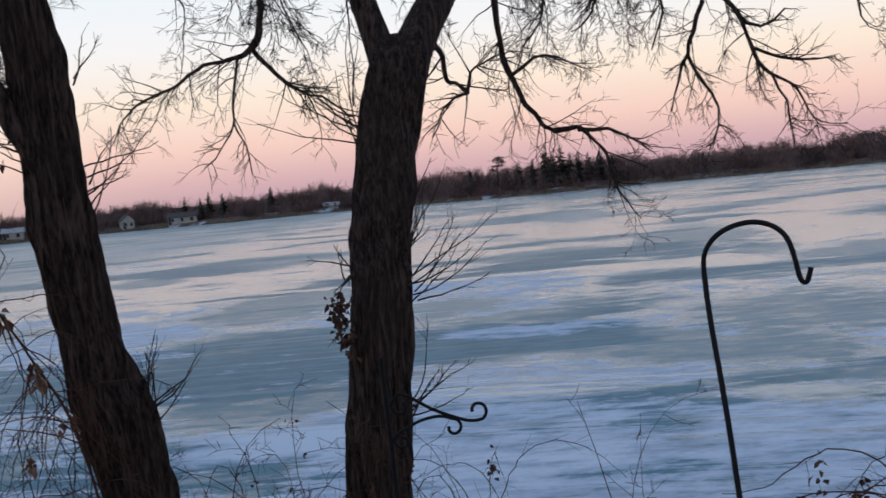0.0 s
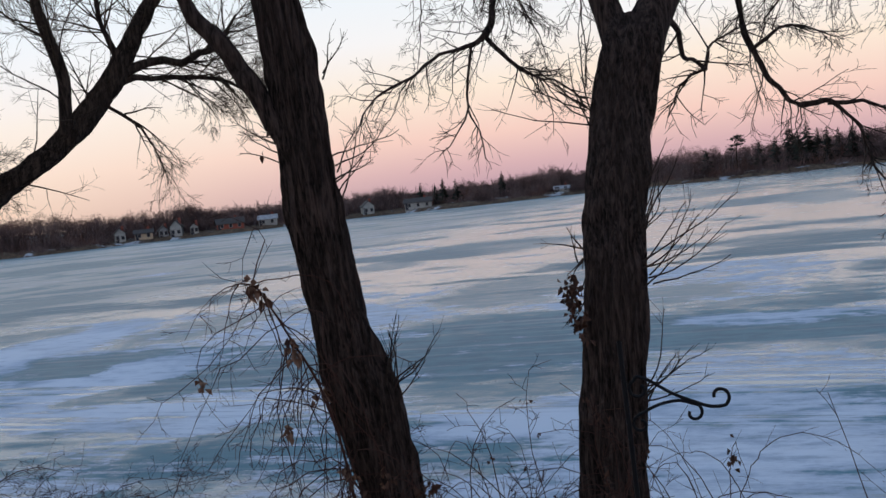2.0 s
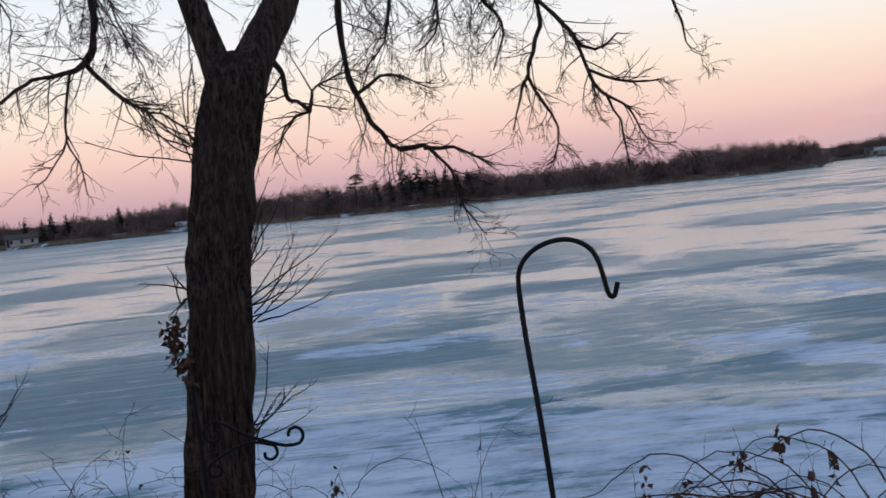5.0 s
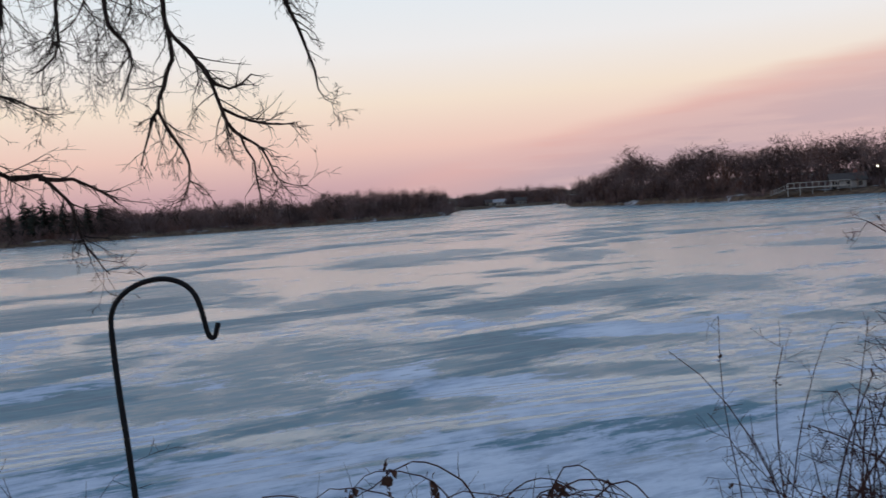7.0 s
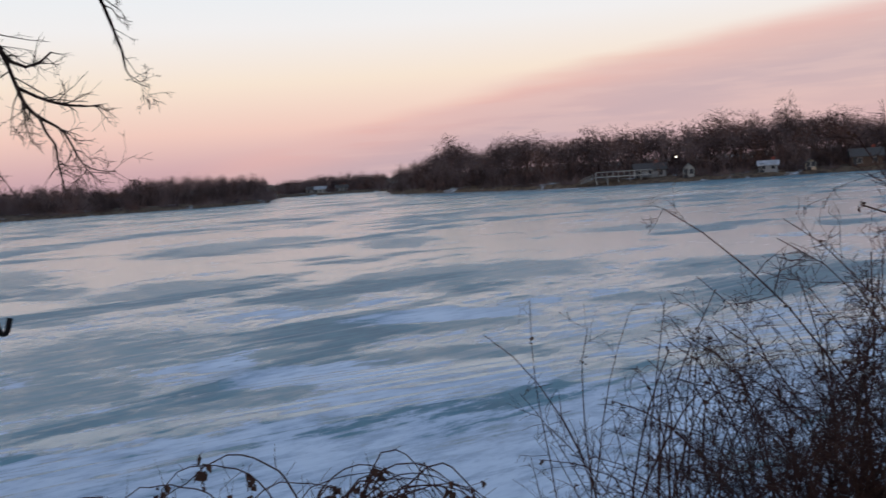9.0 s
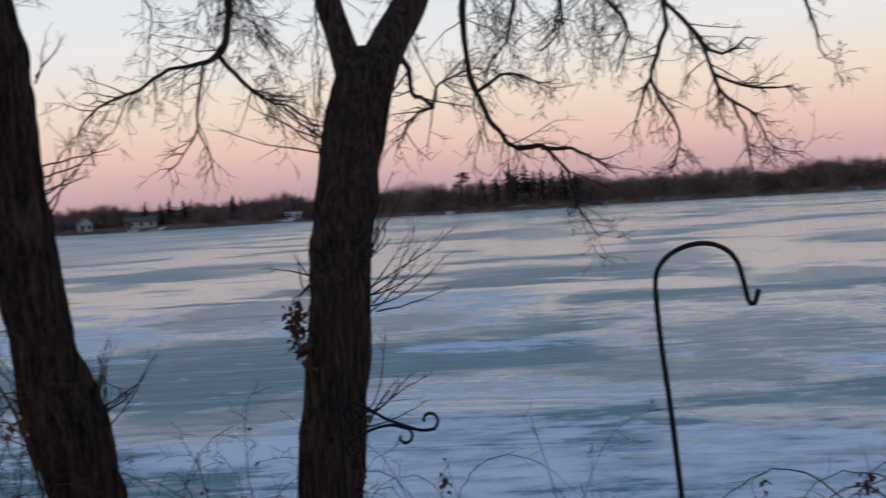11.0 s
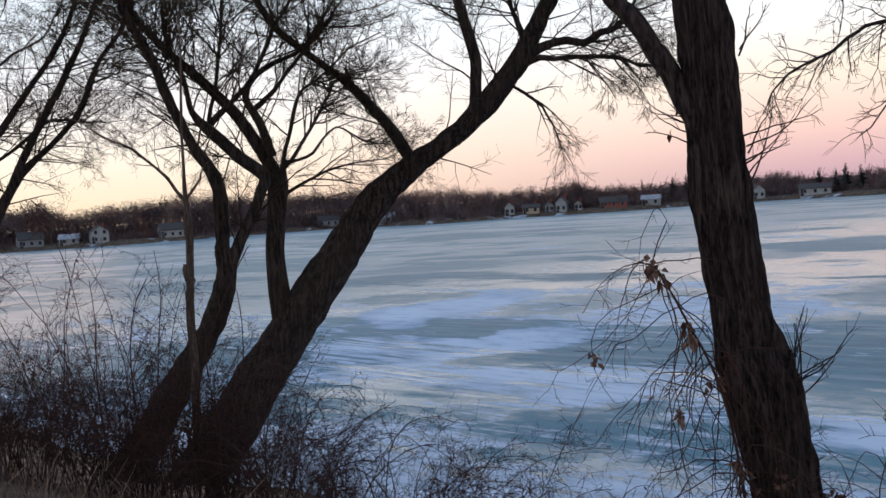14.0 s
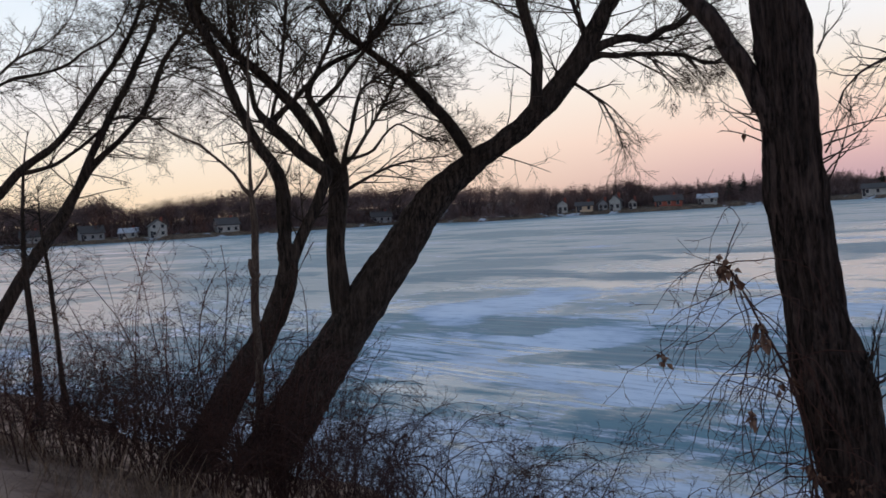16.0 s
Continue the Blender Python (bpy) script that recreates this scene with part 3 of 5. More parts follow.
for lo, hi in ((-96, -38.0), (-37.5, -30.6), (-30.2, 21), (21, 98)):
    woods, brush = Strands(), Strands()
    for row, (o, k, apart) in enumerate(((5, 0.60, 3.4), (12, 0.78, 3.4), (20, 0.90, 3.4), (28, 1.0, 3.6), (38, 1.06, 4.0), (52, 0.86, 2.6), (70, 0.80, 2.6))):
        az = lo
        while az < hi:
            d0 = shore_d(az)
            seen = -72 < az < 72
            step = math.degrees(apart * rng.uniform(0.6, 1.4) / d0)
            az += step if seen else step * 3
            if az > hi or (not seen and row in (0, 2, 4, 6)) or (row == 0 and (gap(az) and rng.random() < 0.7 or rng.random() < 0.25)) or (row == 1 and gap(az) and rng.random() < 0.6):
                continue
            d = d0 + o + rng.uniform(-3, 3)
            x, y, _ = polar(az, d)
            z = ICE_Z + float(np.interp(o, (4, 14, 40), (1.2, 1.8, 3.0))) - 0.2
            h = tree_height(az, d, z) * k * rng.uniform(0.84, 1.06) * (1.09 if az < -38 else (1.10 if az > 36 else 1.0))
            if row < 2 and rng.random() < 0.3:
                h *= rng.uniform(0.55, 0.8)
            planted(woods, DEEP[rng.integers(8)] if row > 4 else (TREES[rng.integers(16)] if row > 2 else INNER[rng.integers(8)]), rng, x, y, z, h, rng.uniform(1.0, 1.45))
    az = lo
    while az < hi:
        d0 = shore_d(az)
        if -72 < az < 72:
            for o in ((12, 20, 30, 42) if gap(az) or noise.noise(Vector((az * 0.55, 7.0, 0))) > 0.12 else (2.2, 7, 13, 22, 34)):
                x, y, _ = polar(az + rng.normal() * 0.2, d0 + o + rng.uniform(-1, 2))
                z = ICE_Z + float(np.interp(o, (0, 4, 14, 40), (0.4, 1.2, 1.8, 3.0))) - 0.1
                planted(brush, SCRUBS[rng.integers(8)], rng, x, y, z, rng.uniform(0.9, 2.4) * (1.0 + 0.045 * o), 1.2)
        az += 108.0 / d0
    wood = thing("far_woods", polar((lo + hi) / 2, shore_d((lo + hi) / 2) + 15, -0.6), "belt of bare brown trees along the far shore", "woods", kind="stuff")
    part("woodland", woods, WOODS, wood, kind="stuff")
    part("undergrowth", brush, WOODS, wood, kind="stuff")


for az, off, h, wide, seed in ((-61.3, 16, 18.5, 0.85, 99), (-41.3, 12, 15.5, 0.9, 98), (-54.3, 8, 11.5, 0.5, 97), (8.6, 14, 10.5, 0.8, 96), (30.8, 20, 10.8, 0.9, 95), (62.6, 20, 15.5, 0.8, 94)):
    x, y, z = polar(az, shore_d(az) + off, -0.4)
    s = Strands()
    planted(s, far_tree(seed), rng, x, y, z, h, wide)
    t = thing("tall_tree", (x, y, z), "tall bare tree standing above the far woods", "tree", "tall trees on the far shore")
    part("crown", s, WOODS, t, kind="stuff")


def conifer(place, h, seed):
    r = np.random.default_rng(seed)
    s, c = Strands(), Strands()
    p = np.array(place)
    s.tube([p - [0, 0, 0.4], p + [0, 0, h]], [0.02 * h, 0.004 * h], 5)
    for _ in range(300):
        k = r.uniform(0.12, 1.0)
        a = r.uniform(0, 2 * math.pi)
        reach = h * 0.36 * (1.08 - k) ** 0.75 * r.uniform(0.35, 1.15) * (0.8 + 0.3 * math.sin(k * 40 + a))
        o = p + [0, 0, h * k]
        e = o + np.array([math.cos(a) * reach, math.sin(a) * reach, -0.18 * reach])
        w = np.array([-math.sin(a), math.cos(a), 0]) * (0.07 * h * (1.15 - k)) * 0.5
        drop = np.array([0, 0, -0.06 * h * (1.1 - k)])
        c.quad(o, (o + e) / 2 + w + drop, e, (o + e) / 2 - w)
    t = thing("conifer", place, "dark evergreen among the bare far trees", "tree", "conifers on the far shore")
    part("trunk", s, BARK_WILLOW, t)
    part("crown", c, CONIFER, t, "dark green needled boughs")


for i, (az, o, h) in enumerate([(-4.5, 14, 9.5), (-5.3, 18, 13.5), (-5.75, 12, 10.5), (-6.25, 15, 13), (-6.8, 17, 10.5), (-7.3, 13, 10.5), (-7.9, 18, 10), (-8.6, 14, 10), (-9.3, 16, 9.5), (-3.6, 20, 9),
                                (14.6, 14, 8.0), (15.4, 14, 9), (16.8, 16, 8.2), (11.7, 18, 9), (25.0, 26, 9), (24.2, 26, 9.5), (15.9, 15, 7.2), (-0.6, 18, 8.5)]):
    conifer(polar(az, shore_d(az) + o, -0.5), h, 50 + i)


def pine(place, h, seed):
    """A tall pine, bare below, with flat spreading tiers of needles."""
    r = np.random.default_rng(seed)
    s, c = Strands(), Strands()
    p = np.array(place)
    s.tube([p - [0, 0, 0.4], p + [0.2, 0, h * 0.6], p + [0.9, 0, h]], [0.022 * h, 0.014 * h, 0.004 * h], 6)
    for tier, (k, off, reach) in enumerate(((0.66, -1.6, 1.6), (0.76, 0.6, 2.1), (0.86, 2.0, 1.9), (0.93, 0.2, 2.0), (0.99, 1.7, 1.5))):
        mid = p + [off * 0.7, 0, h * k]
        s.tube([p + [0.3, 0, h * (k - 0.07)], mid], [0.008 * h, 0.003 * h], 4)
        for _ in range(70):
            o = mid + r.normal(size=3) * [reach * 0.45, reach * 0.45, 0.20]
            d = r.normal(size=3) * [0.5, 0.5, 0.2]
            w = np.cross(d, r.normal(size=3))
            w *= 0.13 / (np.linalg.norm(w) + 1e-9)
            c.quad(o - w, o + d - w * 0.4, o + d + w * 0.4, o + w)
    t = thing("pine", place, "tall pine with flat spreading tiers above the far woods", "tree")
    part("trunk", s, BARK_WILLOW, t)
    part("crown", c, CONIFER, t, "dark green needled boughs")


pine(polar(-2.3, shore_d(-2.3) + 16, -0.5), 10.8, 77)


# ---- houses on the far shore ----
def box(bm, x0, x1, y0, y1, z0, z1):
    v = [bm.verts.new((x, y, z)) for z in (z0, z1) for y in (y0, y1) for x in (x0, x1)]
    for f in ((0, 2, 3, 1), (4, 5, 7, 6), (0, 1, 5, 4), (2, 6, 7, 3), (0, 4, 6, 2), (1, 3, 7, 5)):
        bm.faces.new([v[i] for i in f])


SIDING = {"brown": plain("brown_wood_siding", (0.085, 0.052, 0.038), 0.7, 1.5, 0.2), "white": plain("white_siding", (0.33, 0.33, 0.32), 0.6, 1.5, 0.2), "tan": plain("tan_siding", (0.46, 0.36, 0.26), 0.7, 1.5, 0.1),
          "red": plain("red_siding", (0.26, 0.075, 0.055), 0.7, 1.5, 0.1), "grey": plain("grey_siding", (0.24, 0.245, 0.26), 0.7, 1.5, 0.08)}
ROOFING = plain("dark_shingles", (0.075, 0.068, 0.066), 0.9, 3.0, 0.25)
ROOF_SNOW = plain("snowy_roof", (0.36, 0.37, 0.40), 0.8, 0.8, 0.35)
TRIM = plain("white_trim", (0.36, 0.36, 0.35), 0.5, 5.0, 0.05)
LAMPLIGHT, lamp_nodes = material("lamp_globe")
lamp_nodes.add("ShaderNodeOutputMaterial", {"Surface": lamp_nodes.add("ShaderNodeEmission", {"Color": (1.0, 0.88, 0.70, 1), "Strength": 4.0})})
PANE = plain("dark_window_pane", (0.03, 0.035, 0.045), 0.12, 4.0, 0.2)


def house(az, off, w, dep, h, rise, colour, gable_front=False, snow=False, storeys=1, turn=0.0, chimney=True):
    w, h, rise = w * 0.80, h * 0.76, rise * 0.85
    x, y, z = polar(az, shore_d(az) + off, ICE_Z + 1.0 + 0.02 * off)
    t = thing("house", (x, y, z), colour + (" two-storey" if storeys > 1 else " single-storey") + " lakeside house with " + ("pale snowy" if snow else "dark shingled") + " gable roof", "house", "houses on the far shore")
    m = Matrix.Translation((x, y, z)) @ Matrix.Rotation(radians(az + turn), 4, "Z")
    made = []
    bm = bmesh.new()
    a, b = (w / 2, dep / 2)
    v = [bm.verts.new(p) for p in ((-a, -b, -0.8), (a, -b, -0.8), (a, b, -0.8), (-a, b, -0.8), (-a, -b, h), (a, -b, h), (a, b, h), (-a, b, h))]
    if gable_front:
        r = [bm.verts.new((0, -b, h + rise)), bm.verts.new((0, b, h + rise))]
        faces = ((0, 1, 5, 8, 4), (2, 3, 7, 9, 6), (1, 2, 6, 5), (3, 0, 4, 7), (4, 8, 9, 7), (8, 5, 6, 9))
    else:
        r = [bm.verts.new((-a, 0, h + rise)), bm.verts.new((a, 0, h + rise))]
        faces = ((0, 1, 5, 4), (2, 3, 7, 6), (1, 2, 6, 9, 5), (3, 0, 4, 8, 7), (4, 5, 9, 8), (8, 9, 6, 7))
    vs = v + r
    for f in faces:
        bm.faces.new([vs[i] for i in f])
    made.append(part("wall", bm, SIDING[colour], t))
    for sgn in (-1, 1):
        bm = bmesh.new()
        o, th = 0.45, 0.18
        run = (a if gable_front else b)
        k = rise / run
        pts = []
        for q, zz in ((0.0, h + rise + 0.03), (sgn * (run + o), h - k * o + 0.03)):
            for e in (-1, 1):
                for up in (0, th):
                    pts.append(bm.verts.new((q, e * (b + o), zz + up) if gable_front else (e * (a + o), q, zz + up)))
        for f in ((0, 1, 3, 2), (4, 6, 7, 5), (0, 4, 5, 1), (2, 3, 7, 6), (1, 5, 7, 3), (0, 2, 6, 4)):
            bm.faces.new([pts[i] for i in f])
        bmesh.ops.recalc_face_normals(bm, faces=bm.faces)
        made.append(part("roof", bm, ROOF_SNOW if snow else ROOFING, t))
    n = max(2, int(w / 2.4))
    for st in range(storeys):
        zc = 1.15 + st * 2.2
        for i in range(n):
            xc = -a + (i + 0.5) * w / n
            bm = bmesh.new()
            box(bm, xc - 0.52, xc + 0.52, -b - 0.06, -b + 0.02, zc - 0.62, zc + 0.62)
            fr = part("window", bm, TRIM, t)
            made.append(fr)
            bm = bmesh.new()
            box(bm, xc - 0.44, xc + 0.44, -b - 0.085, -b - 0.055, zc - 0.54, zc + 0.54)
            p = part("pane", bm, PANE, fr)
    bm = bmesh.new()
    box(bm, -a + 0.15, -a + 1.1, -b - 0.05, -b + 0.02, -0.3, 1.9)
    made.append(part("door", bm, PANE, t))
    if chimney:
        bm = bmesh.new()
        box(bm, a * 0.4, a * 0.4 + 0.7, 0.2, 0.9, h, h + rise + 0.9)
        made.append(part("chimney", bm, SIDING["red"], t))
    for ob in made:
        ob.parent, ob.matrix_parent_inverse = t, Matrix.Identity(4)
        ob.matrix_basis = Matrix.Rotation(radians(az + turn), 4, "Z")
        for c in ob.children:
            c.matrix_parent_inverse = Matrix.Identity(4)
            c.matrix_basis = Matrix.Identity(4)


for spec in [(63.3, 8, 9, 8, 3.2, 2.6, "grey", False, False, 1, 8), (61.2, 7, 7, 6, 2.4, 1.6, "white", False, True, 1, -5), (59.6, 6, 6.5, 7, 4.6, 2.2, "white", True, False, 2, 6),
             (55.6, 9, 9, 7, 3.4, 2.4, "white", False, False, 1, 12), (66.5, 9, 8, 7, 3.0, 2.2, "grey", False, False, 1, 0), (46.2, 7, 9, 7, 2.8, 2.0, "grey", False, False, 1, 5), (42.7, 5, 8, 6, 2.6, 1.6, "grey", False, True, 1, -8),
             (34.95, 5, 3.8, 5, 3.4, 1.5, "white", True, False, 1, 3), (33.6, 5, 6.5, 5, 2.4, 1.2, "tan", False, False, 1, 0), (32.5, 6, 3.4, 5, 2.8, 1.4, "grey", True, False, 1, 4),
             (31.7, 5, 4.2, 6, 3.8, 1.9, "white", True, False, 1, -6), (30.7, 6, 3.0, 5, 2.6, 1.3, "white", True, False, 1, 0), (28.6, 9, 10, 7, 2.4, 1.8, "red", False, False, 1, 4),
             (26.3, 6, 7, 6, 2.6, 1.4, "white", False, True, 1, -3), (20.2, 4, 4.6, 6, 3.4, 1.9, "white", True, False, 1, 10), (17.0, 6, 11, 7, 2.6, 1.5, "white", False, False, 1, -4),
             (8.1, 9, 6, 5, 1.5, 1.0, "white", False, True, 1, 0), (-33.2, 12, 9, 8, 3.0, 2.0, "white", False, True, 1, 0), (-32.6, 14, 7, 8, 3.0, 2.0, "white", False, False, 1, 9),
             (-34.5, 14, 9, 8, 3.0, 2.2, "grey", False, False, 1, 0), (-53.4, 9.0, 9, 6, 2.6, 1.7, "grey", False, False, 1, 6), (-60.2, 4, 5, 4, 2.0, 1.0, "grey", False, True, 1, 0), (-55.7, 4, 3.2, 4, 2.4, 1.5, "white", True, False, 1, 0, False), (-62.5, 3, 2.6, 3, 1.9, 0.9, "tan", True, False, 1, 4, False), (-65.4, 6, 8, 7, 2.8, 1.9, "brown", False, False, 1, 5), (-70.0, 9, 9, 7, 3.2, 2.2, "grey", False, False, 1, -5)]:
    house(*spec)


def deck(az, off, w):
    """A white lakeside deck on posts with a railing and a slanting flight of steps."""
    x, y, z = polar(az, shore_d(az) + off, ICE_Z + 0.7)
    t = thing("lakeside_deck", (x, y, z), "white wooden deck with railing and steps on the far shore", "deck")
    turn = Matrix.Rotation(radians(az), 4, "Z")

    def bit(name, x0, x1, y0, y1, z0, z1):
        bm = bmesh.new()
        box(bm, x0, x1, y0, y1, z0, z1)
        ob = part(name, bm, SIDING["white"], t)
        ob.matrix_parent_inverse, ob.matrix_basis = Matrix.Identity(4), turn

    bit("platform", -w / 2, w / 2, -1.5, 1.5, 1.3, 1.5)
    bit("rail", -w / 2, w / 2, -1.5, -1.4, 2.5, 2.62)
    n = int(w / 1.2)
    for i in range(n + 1):
        q = -w / 2 + i * w / n
        bit("post", q - 0.07, q + 0.07, -1.5, -1.36, -0.5 if i % 2 == 0 else 1.5, 2.5)
    for i in range(7):
        bit("step", -w / 2 - 0.55 * (i + 1), -w / 2 - 0.55 * i, -1.3, 0.0, 1.28 - 0.19 * i - 0.08, 1.28 - 0.19 * i)
        bit("baluster", -w / 2 - 0.55 * i - 0.3, -w / 2 - 0.55 * i - 0.18, -1.36, -1.26, 1.2 - 0.19 * i, 2.35 - 0.19 * i)


deck(-51.9, 2.2, 13)


def yard_lamp(az, off, h):
    """A lit lamp on a post between the far trees."""
    x, y, z = polar(az, shore_d(az) + off, ICE_Z + 1.0)
    t = thing("yard_lamp", (x, y, z), "lit white yard lamp on a dark post among the far trees", "lamp")
    s = Strands()
    s.tube([np.array([x, y, z - 0.4]), np.array([x, y, z + h])], [0.06, 0.05], 6)
    part("post", s, IRON, t)
    bm = bmesh.new()
    bmesh.ops.create_uvsphere(bm, u_segments=12, v_segments=8, radius=0.20, matrix=Matrix.Translation((x, y, z + h + 0.18)))
    part("globe", bm, LAMPLIGHT, t, "glowing white globe")


yard_lamp(-55.0, 3, 4.6)


# ---- trees ----
def tree(name, trunks, limbs, bark_mat, twig_mat, label, seed, twigs, detail):
    """A tree of trunks and limbs (lines of points with radii) and a mesh of twigs."""
    base = trunks[0][0]
    t = thing(name, (base[0], base[1], bank_z(base[0], base[1])), label, "tree")
    r = np.random.default_rng(seed)
    for i, line in enumerate(trunks):
        sides, step, depth = detail
        part("trunk", barked(line, sides, step, depth, 0.05, i * 7.0), bark_mat, t)
    s = Strands()
    for i, (line, count, length, levels, droop) in enumerate(limbs):
        if line[0][3] > 0.028:
            if line[0][3] < 0.06:
                c = curve(line, 0.22)
                for q in range(1, len(c) - 1):
                    u = Vector(c[q, :3]) * 2.3 + Vector((i * 3.1, 0, 0))
                    c[q, :3] += np.array(noise.noise_vector(u)) * 0.045 + np.array(noise.noise_vector(u * 3.1)) * 0.03
                    c[q, 3] *= 0.85 * (1 + 0.25 * noise.noise(u * 2.7))
                line = [tuple(q) for q in c]
            part("limb", barked(line, 20, 0.10, 0.004, 0.06, i * 3.0 + 50), bark_mat, t)
        else:
            c = curve(line, 0.12)
            for q in range(1, len(c) - 1):
                u = Vector(c[q, :3]) * 3.2 + Vector((i * 3.1, 0, 0))
                c[q, :3] += np.array(noise.noise_vector(u)) * 0.05 + np.array(noise.noise_vector(u * 3.3)) * 0.022
                c[q, 3] *= 1 + 0.22 * noise.noise(u * 2.7)
            b = Strands()
            b.tube(c[:, :3], c[:, 3], 6)
            part("branch", b, bark_mat, t)
        if count:
            sprout(s, r, curve(line, 0.12), int(count * twigs.get("more", 1.0)), length, levels, twigs.get("spread", (25, 70)), droop, twigs.get("jitter", 0.16), twigs.get("radius", 0.006), 0.12, twigs.get("forks", 4), twigs.get("fine", 0.0016))
    for line, count, length, levels, droop in twigs.get("extra", ()):
        sprout(s, r, curve(line, 0.12), count, length, levels, (35, 80), droop, 0.10, twigs.get("radius", 0.006), 0.1, 4, twigs.get("fine", 0.0016))
    part("crown", s, twig_mat, t, kind="stuff")
    return t


# forked tree at the top of the bank
FORKED = [(-0.72, 5.23, -0.88, 0.216), (-0.65, 5.26, -0.22, 0.191), (-0.63, 5.28, 0.05, 0.192), (-0.59, 5.31, 0.38, 0.189), (-0.56, 5.33, 0.7, 0.183), (-0.52, 5.36, 1.03, 0.177), (-0.5, 5.46, 1.35, 0.184), (-0.46, 5.56, 1.68, 0.187), (-0.41, 5.67, 2.02, 0.186), (-0.34, 5.77, 2.33, 0.191), (-0.31, 5.87, 2.48, 0.193)]
FORK_WEST = [(-0.4, 5.82, 2.34, 0.096), (-0.42, 5.87, 2.49, 0.101), (-0.49, 5.91, 2.76, 0.09), (-0.55, 5.96, 2.99, 0.085), (-0.65, 6, 3.44, 0.077), (-0.75, 6.03, 3.98, 0.057)]
FORK_EAST = [(-0.28, 5.82, 2.35, 0.141), (-0.23, 5.91, 2.51, 0.134), (-0.12, 6.01, 2.72, 0.121), (-0.02, 6.1, 2.9, 0.118), (0.15, 6.19, 3.35, 0.097), (0.34, 6.27, 3.94, 0.063)]


def carried_by(stem, branch, lift):
    """A limb that rises from the end of a stem, out over the bank, to where a branch hangs from it."""
    a, b = np.array(stem[-1]), np.array(branch[0])
    m = (a + b) / 2
    return [tuple(a), (m[0], m[1], max(a[2], b[2]) + lift, (a[3] + b[3]) * 0.45), tuple(b)]


HANG_WEST = [(-1.88, 8.78, 4.26, 0.038), (-1.74, 8.81, 3.81, 0.042), (-1.73, 8.82, 3.49, 0.038), (-1.79, 8.8, 3.25, 0.038), (-1.85, 8.79, 3.12, 0.042)]
HANG_EAST = [(0.65, 9, 4.36, 0.038), (0.54, 9.01, 3.94, 0.038), (0.5, 9.01, 3.62, 0.038), (0.49, 9.01, 3.3, 0.038), (0.5, 9.01, 2.98, 0.033), (0.58, 9.01, 2.65, 0.032), (0.68, 9, 2.37, 0.03), (0.85, 8.99, 2.16, 0.028), (0.95, 8.98, 2.08, 0.026)]
SPRAY_A = [(2.19, 8.78, 4.23, 0.038), (2.34, 8.74, 3.78, 0.033), (2.36, 8.74, 3.45, 0.028), (2.52, 8.69, 3.22, 0.028), (2.66, 8.65, 2.99, 0.028), (2.78, 8.62, 2.65, 0.023), (2.92, 8.57, 2.41, 0.019), (3.11, 8.51, 2.23, 0.014), (3.24, 8.46, 1.94, 0.009), (3.5, 8.36, 1.87, 0.005)]
SPRAY_D = [(1.66, 8.88, 4.28, 0.028), (1.8, 8.86, 3.73, 0.022), (1.88, 8.84, 3.45, 0.022), (1.99, 8.82, 3.28, 0.017), (2.03, 8.81, 3.06, 0.011), (1.91, 8.84, 2.74, 0.006)]
SPRAY_E = [(3.27, 8.45, 4.14, 0.027), (3.43, 8.39, 3.63, 0.022), (3.55, 8.34, 3.3, 0.016), (3.64, 8.3, 2.97, 0.011), (3.69, 8.28, 2.69, 0.005), (3.81, 8.23, 2.63, 0.004)]
SPRAY_F = [(1.45, 8.92, 4.3, 0.022), (1.45, 8.92, 3.76, 0.016), (1.44, 8.92, 3.39, 0.014), (1.39, 8.93, 3.17, 0.011), (1.18, 8.95, 3, 0.005)]
SPRAY_G = [(0.97, 8.98, 4.34, 0.022), (1, 8.97, 3.8, 0.016), (0.99, 8.98, 3.48, 0.016), (0.9, 8.98, 3.16, 0.011), (0.71, 9, 2.91, 0.008)]
forked_limbs = [(FORK_WEST, 0, 0, 0, 0), (FORK_EAST, 0, 0, 0, 0)]
for branch, stem in ((HANG_WEST, FORK_WEST), (HANG_EAST, FORK_EAST), (SPRAY_A, FORK_EAST), (SPRAY_D, FORK_EAST), (SPRAY_E, FORK_EAST), (SPRAY_F, FORK_EAST), (SPRAY_G, FORK_EAST)):
    forked_limbs.append((carried_by(stem, branch, 0.7), 6, 0.8, 2, 0.0))
r = np.random.default_rng(33)
for i in range(22):
    o = np.array(forked_limbs[2 + i % 7][0][1 if i % 3 else 2][:3]) + r.normal(size=3) * [0.7, 0.5, 0.15]
    e = o + np.array([r.normal() * 0.35, r.normal() * 0.2, -r.uniform(0.7, 1.5)])
    m = (o + e) / 2 + r.normal(size=3) * 0.12
    forked_limbs.append(([(*o, 0.011), (*m, 0.008), (*e, 0.003)], 9, 0.55, 3, -0.10))
for i in range(10):
    o = np.array([r.uniform(-1.5, 0.4), r.uniform(6.5, 8.5), r.uniform(3.5, 4.3)])
    e = o + np.array([r.normal() * 0.3, r.normal() * 0.2, -r.uniform(0.6, 1.1)])
    forked_limbs.append(([(*(o + [0.2, -0.4, 0.5]), 0.014), (*o, 0.010), (*e, 0.003)], 10, 0.5, 3, -0.08))
